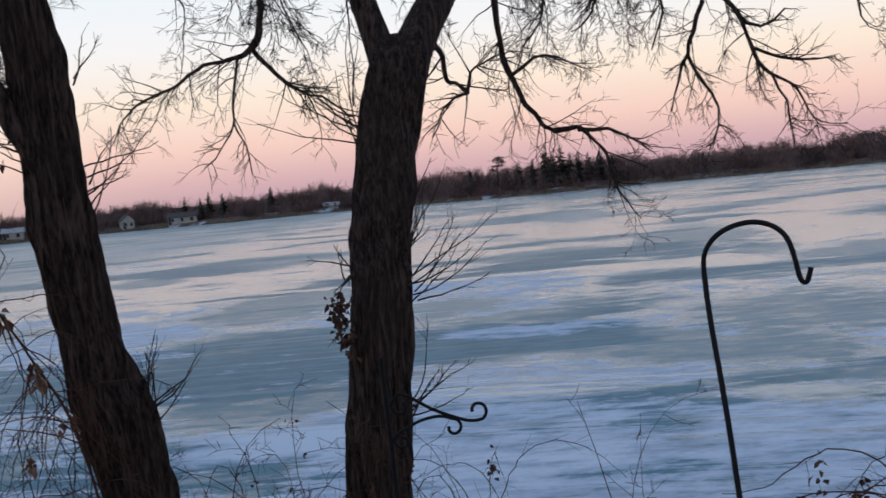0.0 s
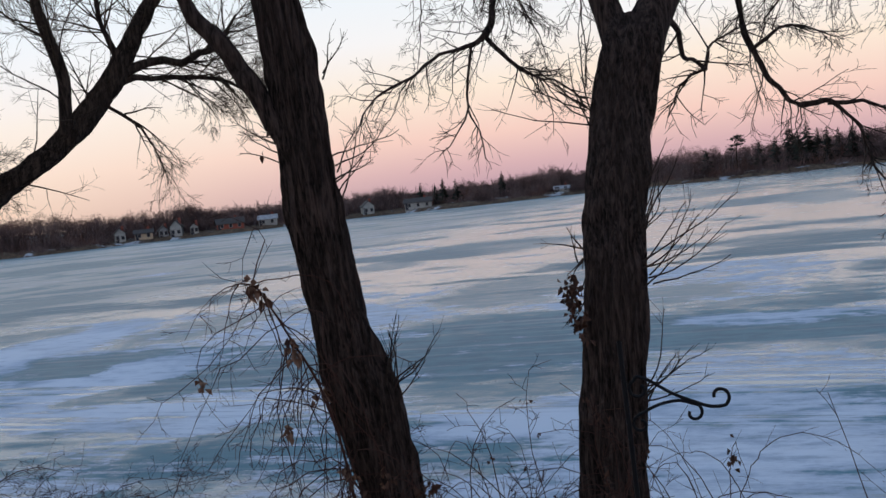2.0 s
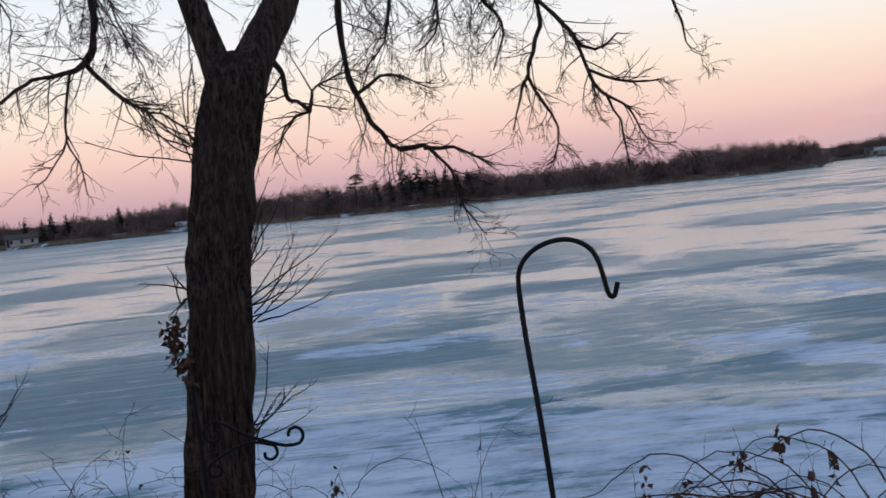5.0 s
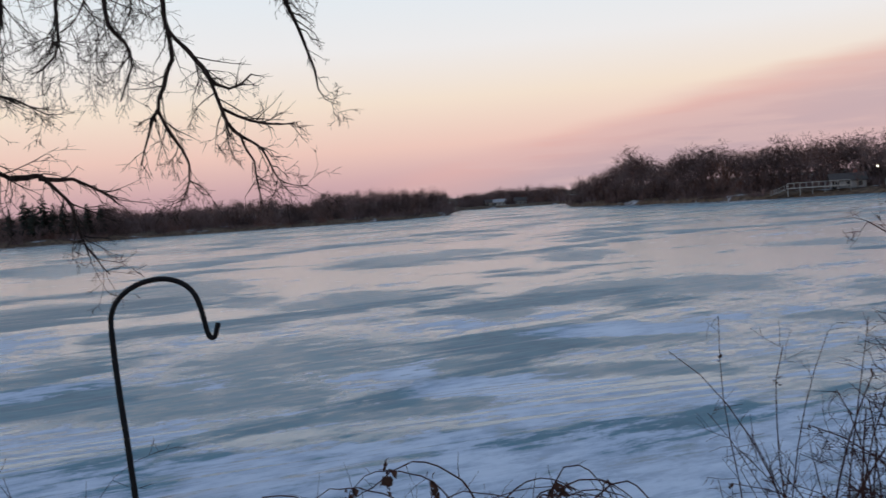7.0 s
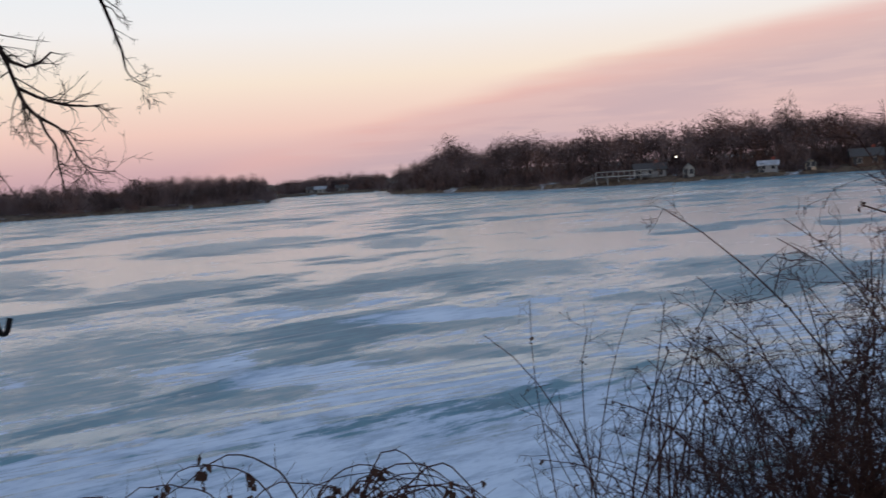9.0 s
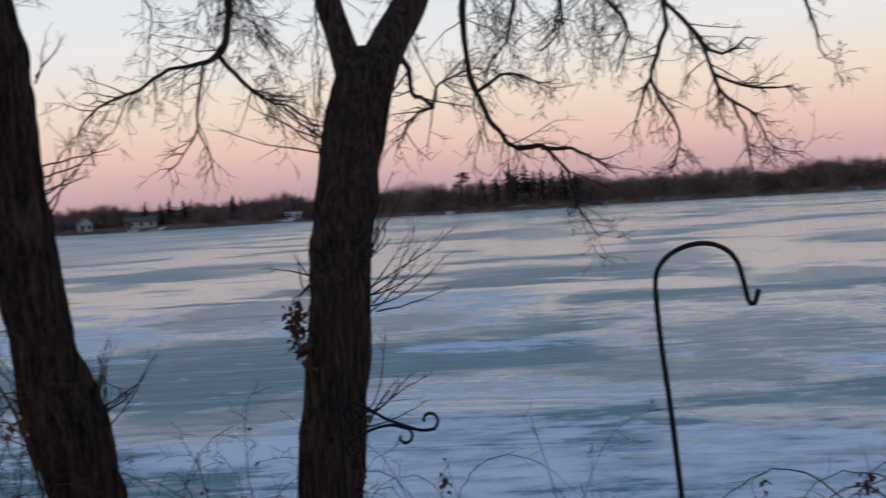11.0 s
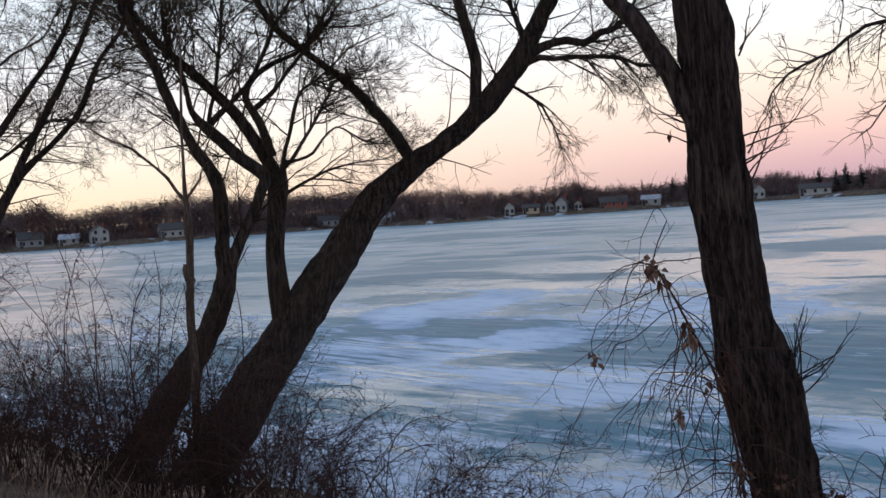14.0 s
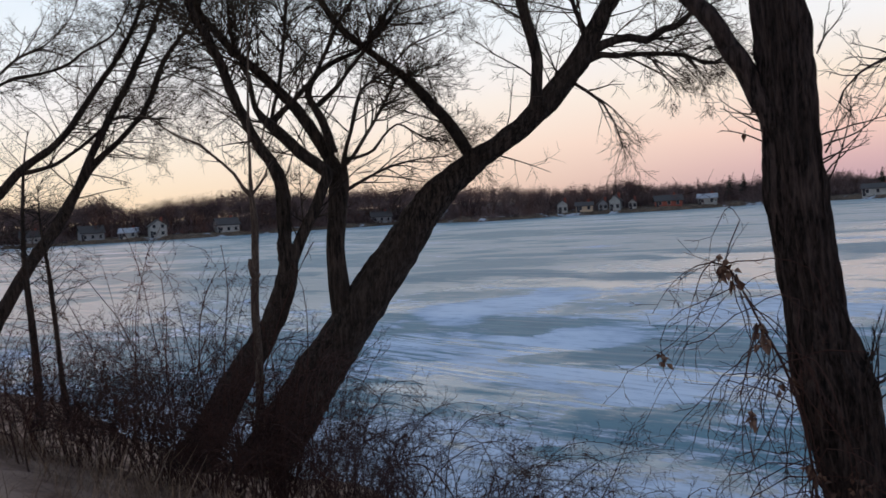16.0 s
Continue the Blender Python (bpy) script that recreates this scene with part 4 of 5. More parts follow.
forked_limbs += [
    (HANG_WEST, 10, 0.9, 3, -0.07), (HANG_EAST, 12, 0.85, 3, -0.07), (SPRAY_A, 24, 0.56, 3, -0.08), (SPRAY_D, 12, 0.6, 3, -0.10), (SPRAY_E, 12, 0.42, 3, -0.10),
    (SPRAY_F, 12, 0.65, 3, -0.10), (SPRAY_G, 12, 0.75, 3, -0.10),
    ([(-1.85, 8.79, 3.12, 0.033), (-2.01, 8.76, 3.04, 0.028), (-2.22, 8.7, 3, 0.023), (-2.39, 8.66, 2.94, 0.023), (-2.57, 8.61, 2.79, 0.019), (-2.79, 8.54, 2.7, 0.014), (-2.98, 8.48, 2.59, 0.012), (-3.1, 8.43, 2.38, 0.007)], 16, 0.62, 3, -0.04),
    ([(-1.85, 8.79, 3.12, 0.033), (-1.77, 8.81, 3, 0.028), (-1.67, 8.83, 2.88, 0.028), (-1.58, 8.84, 2.76, 0.023), (-1.45, 8.86, 2.66, 0.019), (-1.24, 8.9, 2.61, 0.014), (-1.07, 8.92, 2.48, 0.014), (-1, 8.93, 2.34, 0.009)], 16, 0.62, 3, -0.04),
    ([(-1.99, 8.76, 3.04, 0.017), (-2.06, 8.75, 2.71, 0.014), (-2.09, 8.74, 2.44, 0.011), (-2.2, 8.71, 2.23, 0.008), (-2.38, 8.66, 2.03, 0.006)], 9, 0.42, 2, -0.08),
    ([(-2.09, 8.74, 2.44, 0.011), (-2.01, 8.76, 2.21, 0.008), (-1.97, 8.76, 1.93, 0.006)], 6, 0.35, 2, -0.10),
    ([(0.95, 8.98, 2.08, 0.033), (1.17, 8.96, 2.07, 0.027), (1.27, 8.94, 2.01, 0.025), (1.41, 8.92, 1.8, 0.022), (1.47, 8.92, 1.58, 0.017), (1.61, 8.89, 1.34, 0.011), (1.7, 8.88, 1.16, 0.006)], 12, 0.5, 3, -0.05),
    ([(1.17, 8.96, 2.07, 0.022), (1.44, 8.92, 2.05, 0.017), (1.65, 8.89, 1.95, 0.011), (1.83, 8.85, 1.84, 0.006)], 10, 0.4, 2, -0.03),
    ([(0.58, 9.01, 2.65, 0.019), (0.81, 8.99, 2.82, 0.016), (1.02, 8.97, 2.77, 0.011), (1.28, 8.94, 2.64, 0.005)], 9, 0.5, 3, -0.02),
    ([(-0.1, 6.21, 2.58, 0.029), (-0.07, 6.36, 2.52, 0.024), (-0.05, 6.51, 2.37, 0.021), (0.02, 6.67, 2.34, 0.019), (0.11, 6.82, 2.3, 0.019)], 5, 0.5, 3, 0.0),
    ([(0.11, 6.82, 2.31, 0.016), (0.15, 6.82, 2.45, 0.012), (0.23, 6.82, 2.49, 0.008), (0.4, 6.81, 2.56, 0.006)], 7, 0.45, 3, 0.0),
    ([(0.11, 6.82, 2.3, 0.012), (-0.03, 6.82, 2.24, 0.01), (-0.1, 6.81, 2.15, 0.008), (-0.18, 6.81, 1.99, 0.004)], 8, 0.40, 2, -0.05),
    ([(2.36, 8.74, 3.45, 0.022), (2.38, 8.73, 3.13, 0.022), (2.3, 8.75, 2.86, 0.022), (2.23, 8.77, 2.65, 0.017), (2.34, 8.74, 2.42, 0.017), (2.47, 8.7, 2.14, 0.011), (2.39, 8.73, 1.81, 0.006)], 14, 0.5, 3, -0.07),
    ([(2.78, 8.62, 2.65, 0.016), (3.03, 8.53, 2.51, 0.014), (3.43, 8.39, 2.47, 0.005)], 8, 0.4, 2, -0.03),
    ([(2.92, 8.57, 2.41, 0.014), (3.02, 8.54, 2.13, 0.011), (3.07, 8.52, 1.8, 0.005)], 9, 0.4, 2, -0.08),
    ([(2.23, 8.77, 2.65, 0.014), (2.13, 8.79, 2.45, 0.011), (2.05, 8.81, 2.15, 0.006)], 7, 0.4, 2, -0.08),
    ([(2.66, 8.65, 2.99, 0.017), (2.85, 8.59, 2.83, 0.014), (3.07, 8.52, 2.96, 0.007)], 6, 0.35, 2, -0.02),
]
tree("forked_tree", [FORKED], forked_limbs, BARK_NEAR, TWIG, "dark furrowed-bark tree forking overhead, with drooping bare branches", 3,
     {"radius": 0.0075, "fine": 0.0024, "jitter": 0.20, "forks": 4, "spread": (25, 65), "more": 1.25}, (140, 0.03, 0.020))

# leaning tree beside it
LEANING = [(-1.78, 4.97, -0.85, 0.203), (-1.87, 4.94, -0.11, 0.183), (-1.9, 4.93, 0.12, 0.186), (-1.93, 4.92, 0.31, 0.192), (-1.97, 4.91, 0.53, 0.204), (-2.02, 4.89, 0.72, 0.183), (-2.05, 4.87, 0.9, 0.169), (-2.07, 4.87, 1.09, 0.16), (-2.1, 4.84, 1.41, 0.161), (-2.12, 4.82, 1.72, 0.162), (-2.12, 4.8, 2.03, 0.157), (-2.13, 4.78, 2.33, 0.151), (-2.15, 4.76, 2.64, 0.14), (-2.18, 4.73, 3.18, 0.118), (-2.21, 4.7, 3.83, 0.085)]
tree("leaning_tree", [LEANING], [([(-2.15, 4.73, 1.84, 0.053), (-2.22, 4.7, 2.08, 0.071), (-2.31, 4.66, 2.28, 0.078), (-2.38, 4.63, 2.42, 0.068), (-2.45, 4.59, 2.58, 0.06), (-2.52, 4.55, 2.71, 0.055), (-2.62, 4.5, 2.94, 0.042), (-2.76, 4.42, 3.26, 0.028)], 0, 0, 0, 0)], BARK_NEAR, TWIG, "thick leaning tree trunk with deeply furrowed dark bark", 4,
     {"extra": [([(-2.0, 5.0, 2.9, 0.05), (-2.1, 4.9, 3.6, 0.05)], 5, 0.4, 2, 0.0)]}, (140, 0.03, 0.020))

# willow clump at the water's edge
WILLOW = [(-11.35, 6.5, -2.9, 0.429), (-10.92, 7.18, -2.07, 0.388), (-10.66, 7.55, -1.54, 0.367), (-10.43, 7.86, -1.03, 0.362), (-10.22, 8.13, -0.52, 0.348), (-10, 8.39, -0.07, 0.318), (-9.8, 8.62, 0.34, 0.312), (-9.56, 8.88, 0.83, 0.295), (-9.32, 9.13, 1.29, 0.267), (-9.1, 9.34, 1.7, 0.246), (-8.84, 9.58, 2.04, 0.202), (-8.58, 9.81, 2.3, 0.168), (-8.25, 10.08, 2.55, 0.142), (-7.99, 10.29, 2.8, 0.148), (-7.75, 10.46, 3.06, 0.153), (-7.51, 10.63, 3.39, 0.151), (-7.33, 10.75, 3.65, 0.15), (-7.19, 10.85, 3.95, 0.132), (-7.04, 10.94, 4.24, 0.12), (-6.89, 11.04, 4.54, 0.106), (-6.56, 11.23, 5.11, 0.082), (-6.19, 11.43, 5.83, 0.047)]
WILLOW_WEST = [(-10.96, 5.96, -2.12, 0.316), (-10.72, 6.36, -1.4, 0.271), (-10.6, 6.56, -1.06, 0.24), (-10.47, 6.77, -0.65, 0.217), (-10.29, 7.03, -0.17, 0.185), (-10.15, 7.23, 0.18, 0.161), (-10.03, 7.4, 0.6, 0.156), (-9.96, 7.48, 0.97, 0.133), (-9.97, 7.47, 1.34, 0.103), (-9.97, 7.48, 1.64, 0.097), (-9.96, 7.48, 2.01, 0.101), (-10.01, 7.41, 2.31, 0.085), (-10.13, 7.26, 2.65, 0.071), (-10.22, 7.14, 2.99, 0.068), (-10.3, 7.02, 3.35, 0.064), (-10.36, 6.92, 3.72, 0.064), (-10.43, 6.83, 4.01, 0.056), (-10.53, 6.68, 4.36, 0.05), (-10.62, 6.54, 4.79, 0.041), (-10.74, 6.34, 5.34, 0.025)]
willow_limbs = [
    ([(-8.56, 9.82, 2.24, 0.1), (-8.79, 9.63, 2.79, 0.083), (-9, 9.43, 3.16, 0.076), (-9.21, 9.23, 3.49, 0.064), (-9.42, 9.02, 3.74, 0.052), (-9.63, 8.8, 3.99, 0.052), (-9.82, 8.59, 4.24, 0.052), (-9.96, 8.43, 4.55, 0.046), (-10.09, 8.28, 4.94, 0.04), (-10.25, 8.08, 5.55, 0.022)], 34, 1.5, 4, 0.03),
    ([(-7.83, 10.32, 2.96, 0.096), (-7.78, 10.30, 3.35, 0.083), (-7.74, 10.28, 3.66, 0.083), (-7.76, 10.2, 3.97, 0.083), (-7.79, 10.12, 4.25, 0.077), (-7.82, 10.05, 4.52, 0.07), (-7.86, 9.95, 5.2, 0.045)], 20, 1.5, 4, 0.05),
    ([(-7.33, 10.75, 3.65, 0.076), (-7.03, 10.95, 3.81, 0.063), (-6.76, 11.12, 3.86, 0.056), (-6.56, 11.23, 3.8, 0.056), (-6.35, 11.35, 3.93, 0.05), (-6.15, 11.46, 3.99, 0.037), (-5.86, 11.6, 4.41, 0.018)], 20, 1.2, 4, 0.0),
    ([(-7.41, 10.71, 3.51, 0.057), (-7.1, 10.9, 3.64, 0.051), (-6.77, 11.11, 3.65, 0.044), (-6.44, 11.3, 3.62, 0.037), (-6.17, 11.44, 3.53, 0.031), (-5.91, 11.58, 3.44, 0.024), (-5.64, 11.71, 3.38, 0.012)], 22, 1.0, 4, -0.05),
    ([(-7.48, 10.66, 3.35, 0.024), (-7.2, 10.84, 3.12, 0.024), (-7.05, 10.94, 2.84, 0.016), (-6.9, 11.03, 2.35, 0.008)], 12, 0.8, 3, -0.06),
    ([(-7.24, 10.82, 3.83, 0.055), (-7.31, 10.77, 4.11, 0.048), (-7.38, 10.72, 4.39, 0.04), (-7.4, 10.71, 4.9, 0.032)], 12, 1.2, 3, 0.04),
    ([(-9.96, 8.44, 0.12, 0.184), (-9.99, 8.39, 0.65, 0.152), (-10.01, 8.38, 1.2, 0.133), (-9.97, 8.42, 1.67, 0.133), (-9.94, 8.46, 2.06, 0.147), (-9.94, 8.46, 2.37, 0.133)], 5, 1.0, 3, 0.05),
    ([(-10.08, 8.57, 2.29, 0.100), (-10.18, 8.43, 2.61, 0.093), (-10.27, 8.28, 2.91, 0.087), (-10.36, 8.12, 3.19, 0.080), (-10.46, 7.94, 3.41, 0.073), (-10.59, 7.70, 3.69, 0.067), (-10.72, 7.45, 3.95, 0.060), (-10.83, 7.20, 4.24, 0.053), (-10.89, 7.00, 4.50, 0.047), (-10.95, 6.61, 5.15, 0.040)], 40, 1.6, 4, 0.03),
    ([(-10.22, 8.30, 3.16, 0.042), (-9.93, 8.51, 3.46, 0.037), (-9.64, 8.70, 3.81, 0.032), (-9.39, 8.83, 4.09, 0.026), (-9.05, 9.00, 4.48, 0.021), (-8.67, 9.15, 4.92, 0.016)], 18, 1.2, 4, 0.03),
    ([(-10.35, 7.68, 2.98, 0.055), (-10.12, 7.86, 3.22, 0.048), (-9.87, 8.03, 3.53, 0.041), (-9.60, 8.17, 4.00, 0.034), (-9.35, 8.27, 4.37, 0.027), (-9.02, 8.39, 4.88, 0.020)], 22, 1.3, 4, 0.03),
    ([(-9.97, 8.43, 2.53, 0.07), (-10.06, 8.32, 3.01, 0.063), (-10.16, 8.19, 3.36, 0.052), (-10.08, 8.29, 3.63, 0.046), (-9.9, 8.51, 3.81, 0.035), (-9.63, 8.8, 3.99, 0.029), (-9.39, 9.05, 4.44, 0.024), (-9.2, 9.24, 4.82, 0.018)], 20, 1.2, 4, 0.04),
    ([(-9.91, 8.5, 2.21, 0.041), (-9.79, 8.63, 2.83, 0.035), (-9.68, 8.74, 3.37, 0.029), (-9.49, 8.95, 3.59, 0.024), (-9.19, 9.25, 3.96, 0.018), (-8.84, 9.58, 4.17, 0.009)], 18, 1.2, 4, 0.02),
    ([(-9.9, 8.5, 2.33, 0.035), (-9.69, 8.74, 2.67, 0.029), (-9.45, 8.99, 3.2, 0.024), (-9.33, 9.12, 3.5, 0.018), (-9.09, 9.34, 3.64, 0.012), (-8.74, 9.67, 3.77, 0.006)], 18, 1.1, 4, 0.02),
    ([(-9.86, 8.55, 2.44, 0.031), (-9.59, 8.84, 2.54, 0.025), (-9.36, 9.09, 2.88, 0.019), (-9.08, 9.35, 2.7, 0.013), (-8.8, 9.62, 2.59, 0.006)], 16, 1.0, 4, 0.0),
    ([(-9.87, 8.54, 2.01, 0.031), (-9.61, 8.83, 2.23, 0.024), (-9.27, 9.17, 2.36, 0.016), (-8.87, 9.56, 2.4, 0.008)], 14, 1.0, 3, 0.02),
    ([(-10.49, 7.78, 3, 0.032), (-10.42, 7.87, 3.49, 0.032), (-10.35, 7.96, 4.03, 0.026), (-10.3, 8.03, 4.64, 0.026), (-10.29, 8.03, 5.25, 0.016)], 26, 1.4, 4, 0.04),
    ([(-9.99, 7.44, 0.82, 0.086), (-9.86, 7.67, 1.4, 0.081), (-9.76, 7.85, 1.76, 0.076), (-9.71, 7.97, 2.06, 0.074), (-9.7, 8.04, 2.24, 0.088), (-9.92, 7.82, 2.51, 0.088), (-10.1, 7.66, 2.76, 0.082), (-10.23, 7.54, 2.94, 0.075), (-10.36, 7.43, 3.16, 0.042), (-10.43, 7.39, 3.62, 0.033), (-10.57, 7.27, 4.15, 0.028), (-10.61, 7.27, 4.82, 0.017)], 34, 1.3, 4, 0.02),
]
tree("willow", [WILLOW, WILLOW_WEST], willow_limbs, BARK_WILLOW, TWIG_WILLOW, "many-stemmed leaning willow with a dense crown of fine bare twigs", 5,
     {"radius": 0.013, "fine": 0.0024, "jitter": 0.11, "forks": 5, "spread": (18, 60),
      "extra": [(WILLOW[9:], 40, 1.2, 3, 0.05), (WILLOW_WEST[9:], 52, 1.4, 4, 0.02)]}, (60, 0.07, 0.026))

# slender grey sapling in front of the willow
tree("sapling", [[(-7.976, 5.45, -0.99, 0.055), (-7.97, 5.45, -0.47, 0.05), (-7.956, 5.47, 0.22, 0.044), (-7.976, 5.48, 0.68, 0.044), (-7.939, 5.49, 1.14, 0.039), (-7.925, 5.51, 1.6, 0.039), (-7.946, 5.51, 1.94, 0.025), (-7.933, 5.51, 2.28, 0.016), (-7.926, 5.52, 2.73, 0.014), (-7.906, 5.55, 3.29, 0.011), (-7.89, 5.57, 3.85, 0.009), (-7.873, 5.58, 4.19, 0.007)]],
     [([(-7.93, 5.51, 1.88, 0.022), (-8.04, 5.37, 2.12, 0.016), (-8.2, 5.12, 2.41, 0.013), (-8.36, 4.86, 2.59, 0.01), (-8.51, 4.61, 2.76, 0.008)], 10, 0.6, 3, 0.0), ([(-7.93, 5.51, 1.91, 0.016), (-7.85, 5.63, 2.1, 0.011), (-7.8, 5.7, 2.27, 0.006)], 5, 0.3, 2, 0.0), ([(-7.94, 5.5, 1.07, 0.055), (-7.96, 5.47, 1.17, 0.038), (-7.97, 5.47, 1.25, 0.027)], 0, 0, 0, 0)],
     BARK_POLE, TWIG, "slender grey-brown sapling with a broken side stub", 6, {"radius": 0.005, "jitter": 0.16}, (16, 0.08, 0.003))

# tree beyond the willow
tree("bank_tree", [[(-15.41, 4.75, -1.47, 0.134), (-15.24, 5.24, -0.6, 0.123), (-15.02, 5.84, 0.53, 0.11), (-14.84, 6.26, 1.25, 0.103), (-14.67, 6.64, 1.81, 0.095), (-14.52, 6.94, 2.38, 0.079), (-14.4, 7.19, 2.74, 0.055), (-14.18, 7.6, 3.18, 0.046), (-13.99, 7.94, 3.64, 0.049), (-13.82, 8.21, 4.38, 0.044), (-13.61, 8.55, 4.93, 0.031), (-13.43, 8.81, 5.59, 0.026)],
                   [(-15.46, 4.6, 0.53, 0.117), (-15.27, 5.16, 1.43, 0.099), (-15.12, 5.56, 1.92, 0.084), (-15, 5.88, 2.3, 0.075), (-14.86, 6.2, 2.69, 0.07), (-14.69, 6.6, 2.99, 0.06), (-14.53, 6.93, 3.39, 0.055), (-14.36, 7.26, 3.93, 0.05), (-14.18, 7.6, 4.47, 0.044), (-14.03, 7.87, 5.03, 0.038), (-13.91, 8.06, 5.67, 0.026)]],
     [([(-14.52, 6.94, 2.38, 0.073), (-14.41, 7.16, 2.92, 0.062), (-14.25, 7.47, 3.56, 0.056), (-14.05, 7.82, 4.29, 0.051), (-13.89, 8.09, 4.93, 0.039), (-13.72, 8.37, 5.77, 0.026)], 34, 1.3, 4, 0.02),
      ([(-14.9, 6.12, 2.6, 0.042), (-14.66, 6.66, 2.76, 0.038), (-14.46, 7.05, 3.02, 0.032), (-14.25, 7.46, 3.42, 0.026), (-13.81, 8.23, 3.44, 0.014)], 18, 1.2, 4, -0.02),
      ([(-15.27, 5.16, 1.43, 0.046), (-15.2, 5.36, 2.72, 0.04), (-15.14, 5.52, 3.58, 0.041), (-15.02, 5.84, 3.89, 0.036), (-14.86, 6.22, 4.11, 0.03), (-14.65, 6.68, 4.24, 0.031), (-14.42, 7.15, 4.52, 0.026), (-14.21, 7.55, 4.84, 0.02), (-14.01, 7.9, 5.58, 0.013)], 22, 1.2, 4, 0.02),
      ([(-15.14, 5.52, 3.58, 0.035), (-15.01, 5.85, 4.02, 0.024), (-14.85, 6.24, 4.42, 0.024), (-14.67, 6.63, 4.65, 0.019), (-14.52, 6.95, 5.01, 0.013), (-14.42, 7.14, 5.56, 0.013)], 18, 1.1, 4, 0.02)],
     BARK_WILLOW, TWIG_WILLOW, "bare slanting tree with forked dark limbs on the bank", 7,
     {"radius": 0.012, "fine": 0.0023, "jitter": 0.12, "forks": 5,
      "extra": [([(-15.41, 4.75, -1.47, 0.134), (-15.24, 5.24, -0.6, 0.123), (-15.02, 5.84, 0.53, 0.11), (-14.84, 6.26, 1.25, 0.103), (-14.67, 6.64, 1.81, 0.095), (-14.52, 6.94, 2.38, 0.079), (-14.4, 7.19, 2.74, 0.055), (-14.18, 7.6, 3.18, 0.046), (-13.99, 7.94, 3.64, 0.049), (-13.82, 8.21, 4.38, 0.044), (-13.61, 8.55, 4.93, 0.031), (-13.43, 8.81, 5.59, 0.026)][4:], 44, 1.4, 4, 0.0), ([(-15.46, 4.6, 0.53, 0.117), (-15.27, 5.16, 1.43, 0.099), (-15.12, 5.56, 1.92, 0.084), (-15, 5.88, 2.3, 0.075), (-14.86, 6.2, 2.69, 0.07), (-14.69, 6.6, 2.99, 0.06), (-14.53, 6.93, 3.39, 0.055), (-14.36, 7.26, 3.93, 0.05), (-14.18, 7.6, 4.47, 0.044), (-14.03, 7.87, 5.03, 0.038), (-13.91, 8.06, 5.67, 0.026)][4:], 44, 1.3, 4, 0.0)]}, (30, 0.12, 0.012))
for line, seed in (([(-10.73, 4.41, -0.6, 0.059), (-10.74, 4.41, -0.2, 0.053), (-10.74, 4.41, 0.19, 0.047), (-10.74, 4.39, 0.71, 0.041), (-10.75, 4.37, 1.23, 0.035), (-10.75, 4.38, 1.74, 0.026), (-10.73, 4.43, 2.38, 0.015), (-10.7, 4.5, 2.83, 0.006)], 8), ([(-9.71, 4.26, -0.32, 0.044), (-9.72, 4.23, 0.04, 0.033), (-9.73, 4.22, 0.4, 0.027), (-9.74, 4.2, 0.89, 0.027), (-9.75, 4.18, 1.3, 0.022), (-9.76, 4.14, 1.72, 0.014), (-9.76, 4.14, 2.14, 0.005)], 9)):
    tree("young_tree", [line], [], BARK_WILLOW, TWIG, "thin dark young tree among the scrub", seed, {"radius": 0.005, "extra": [(line[2:], 40, 0.6, 3, 0.02)]}, (12, 0.1, 0.003))


# ---- twigs, vines and dry leaves on the two near trunks ----
def suckers(place, ways, label, seed, count, length, leaves=0, leaf_at=None):
    """A spray of thin shoots growing out of a trunk."""
    r = np.random.default_rng(seed)
    t = thing("twig_spray", place, label, "twigs")
    for i in range(count):
        s = Strands()
        w = np.array(ways[i % len(ways)]) + r.normal(size=3) * 0.16
        w /= np.linalg.norm(w)
        pts, o = [np.array(place) + r.normal(size=3) * [0.02, 0.02, 0.07]], None
        ln = length * r.uniform(0.55, 1.1)
        for q in range(7):
            w = w + r.normal(size=3) * 0.11 + [0, 0, 0.07]
            w /= np.linalg.norm(w)
            pts.append(pts[-1] + w * ln / 7)
        rad = np.linspace(0.0056, 0.0020, 8)
        s.tube(pts, rad, 5)
        sprout(s, r, np.c_[np.array(pts), rad], 4, ln * 0.40, 1, (20, 50), 0.06, 0.07, 0.0036, 0.2, 2)
        part("shoot", s, TWIG, t)
    if leaves:
        l = Strands()
        blades(l, r, leaf_at, leaves, 0.05, (0.022, 0.03, 0.05))
        part("foliage", l, LEAF, t, "curled dry brown leaves", kind="stuff")


suckers((-0.34, 5.22, 1.05), [(0.9, -0.1, 0.28), (0.8, 0.2, 0.55), (0.75, -0.2, 0.1)], "spray of bare shoots on the forked trunk", 21, 8, 0.62)
suckers((-0.33, 5.27, 1.34), [(0.35, 0.1, 0.9), (0.55, 0.2, 0.7)], "spray of upright bare shoots on the forked trunk", 22, 9, 0.42)
suckers((-0.42, 5.12, 0.32), [(0.55, 0, 0.75), (0.9, 0, 0.25), (0.8, -0.1, 0.5)], "spray of bare shoots low on the forked trunk", 31, 7, 0.5)
suckers((-0.66, 5.18, 1.30), [(-0.4, -0.2, 0.9), (-0.9, -0.1, 0.1)], "two bare shoots on the forked trunk", 23, 3, 0.24)
suckers((-0.66, 5.12, 1.08), [(-0.6, -0.3, -0.8)], "withered shoot with curled dry leaves on the forked trunk", 24, 3, 0.2, 90, (-0.75, 5.1, 0.98))
suckers((-0.67, 5.12, 0.88), [(-0.3, -0.3, -1.0)], "withered shoot with dry leaves low on the forked trunk", 25, 2, 0.15, 40, (-0.715, 5.1, 0.82))
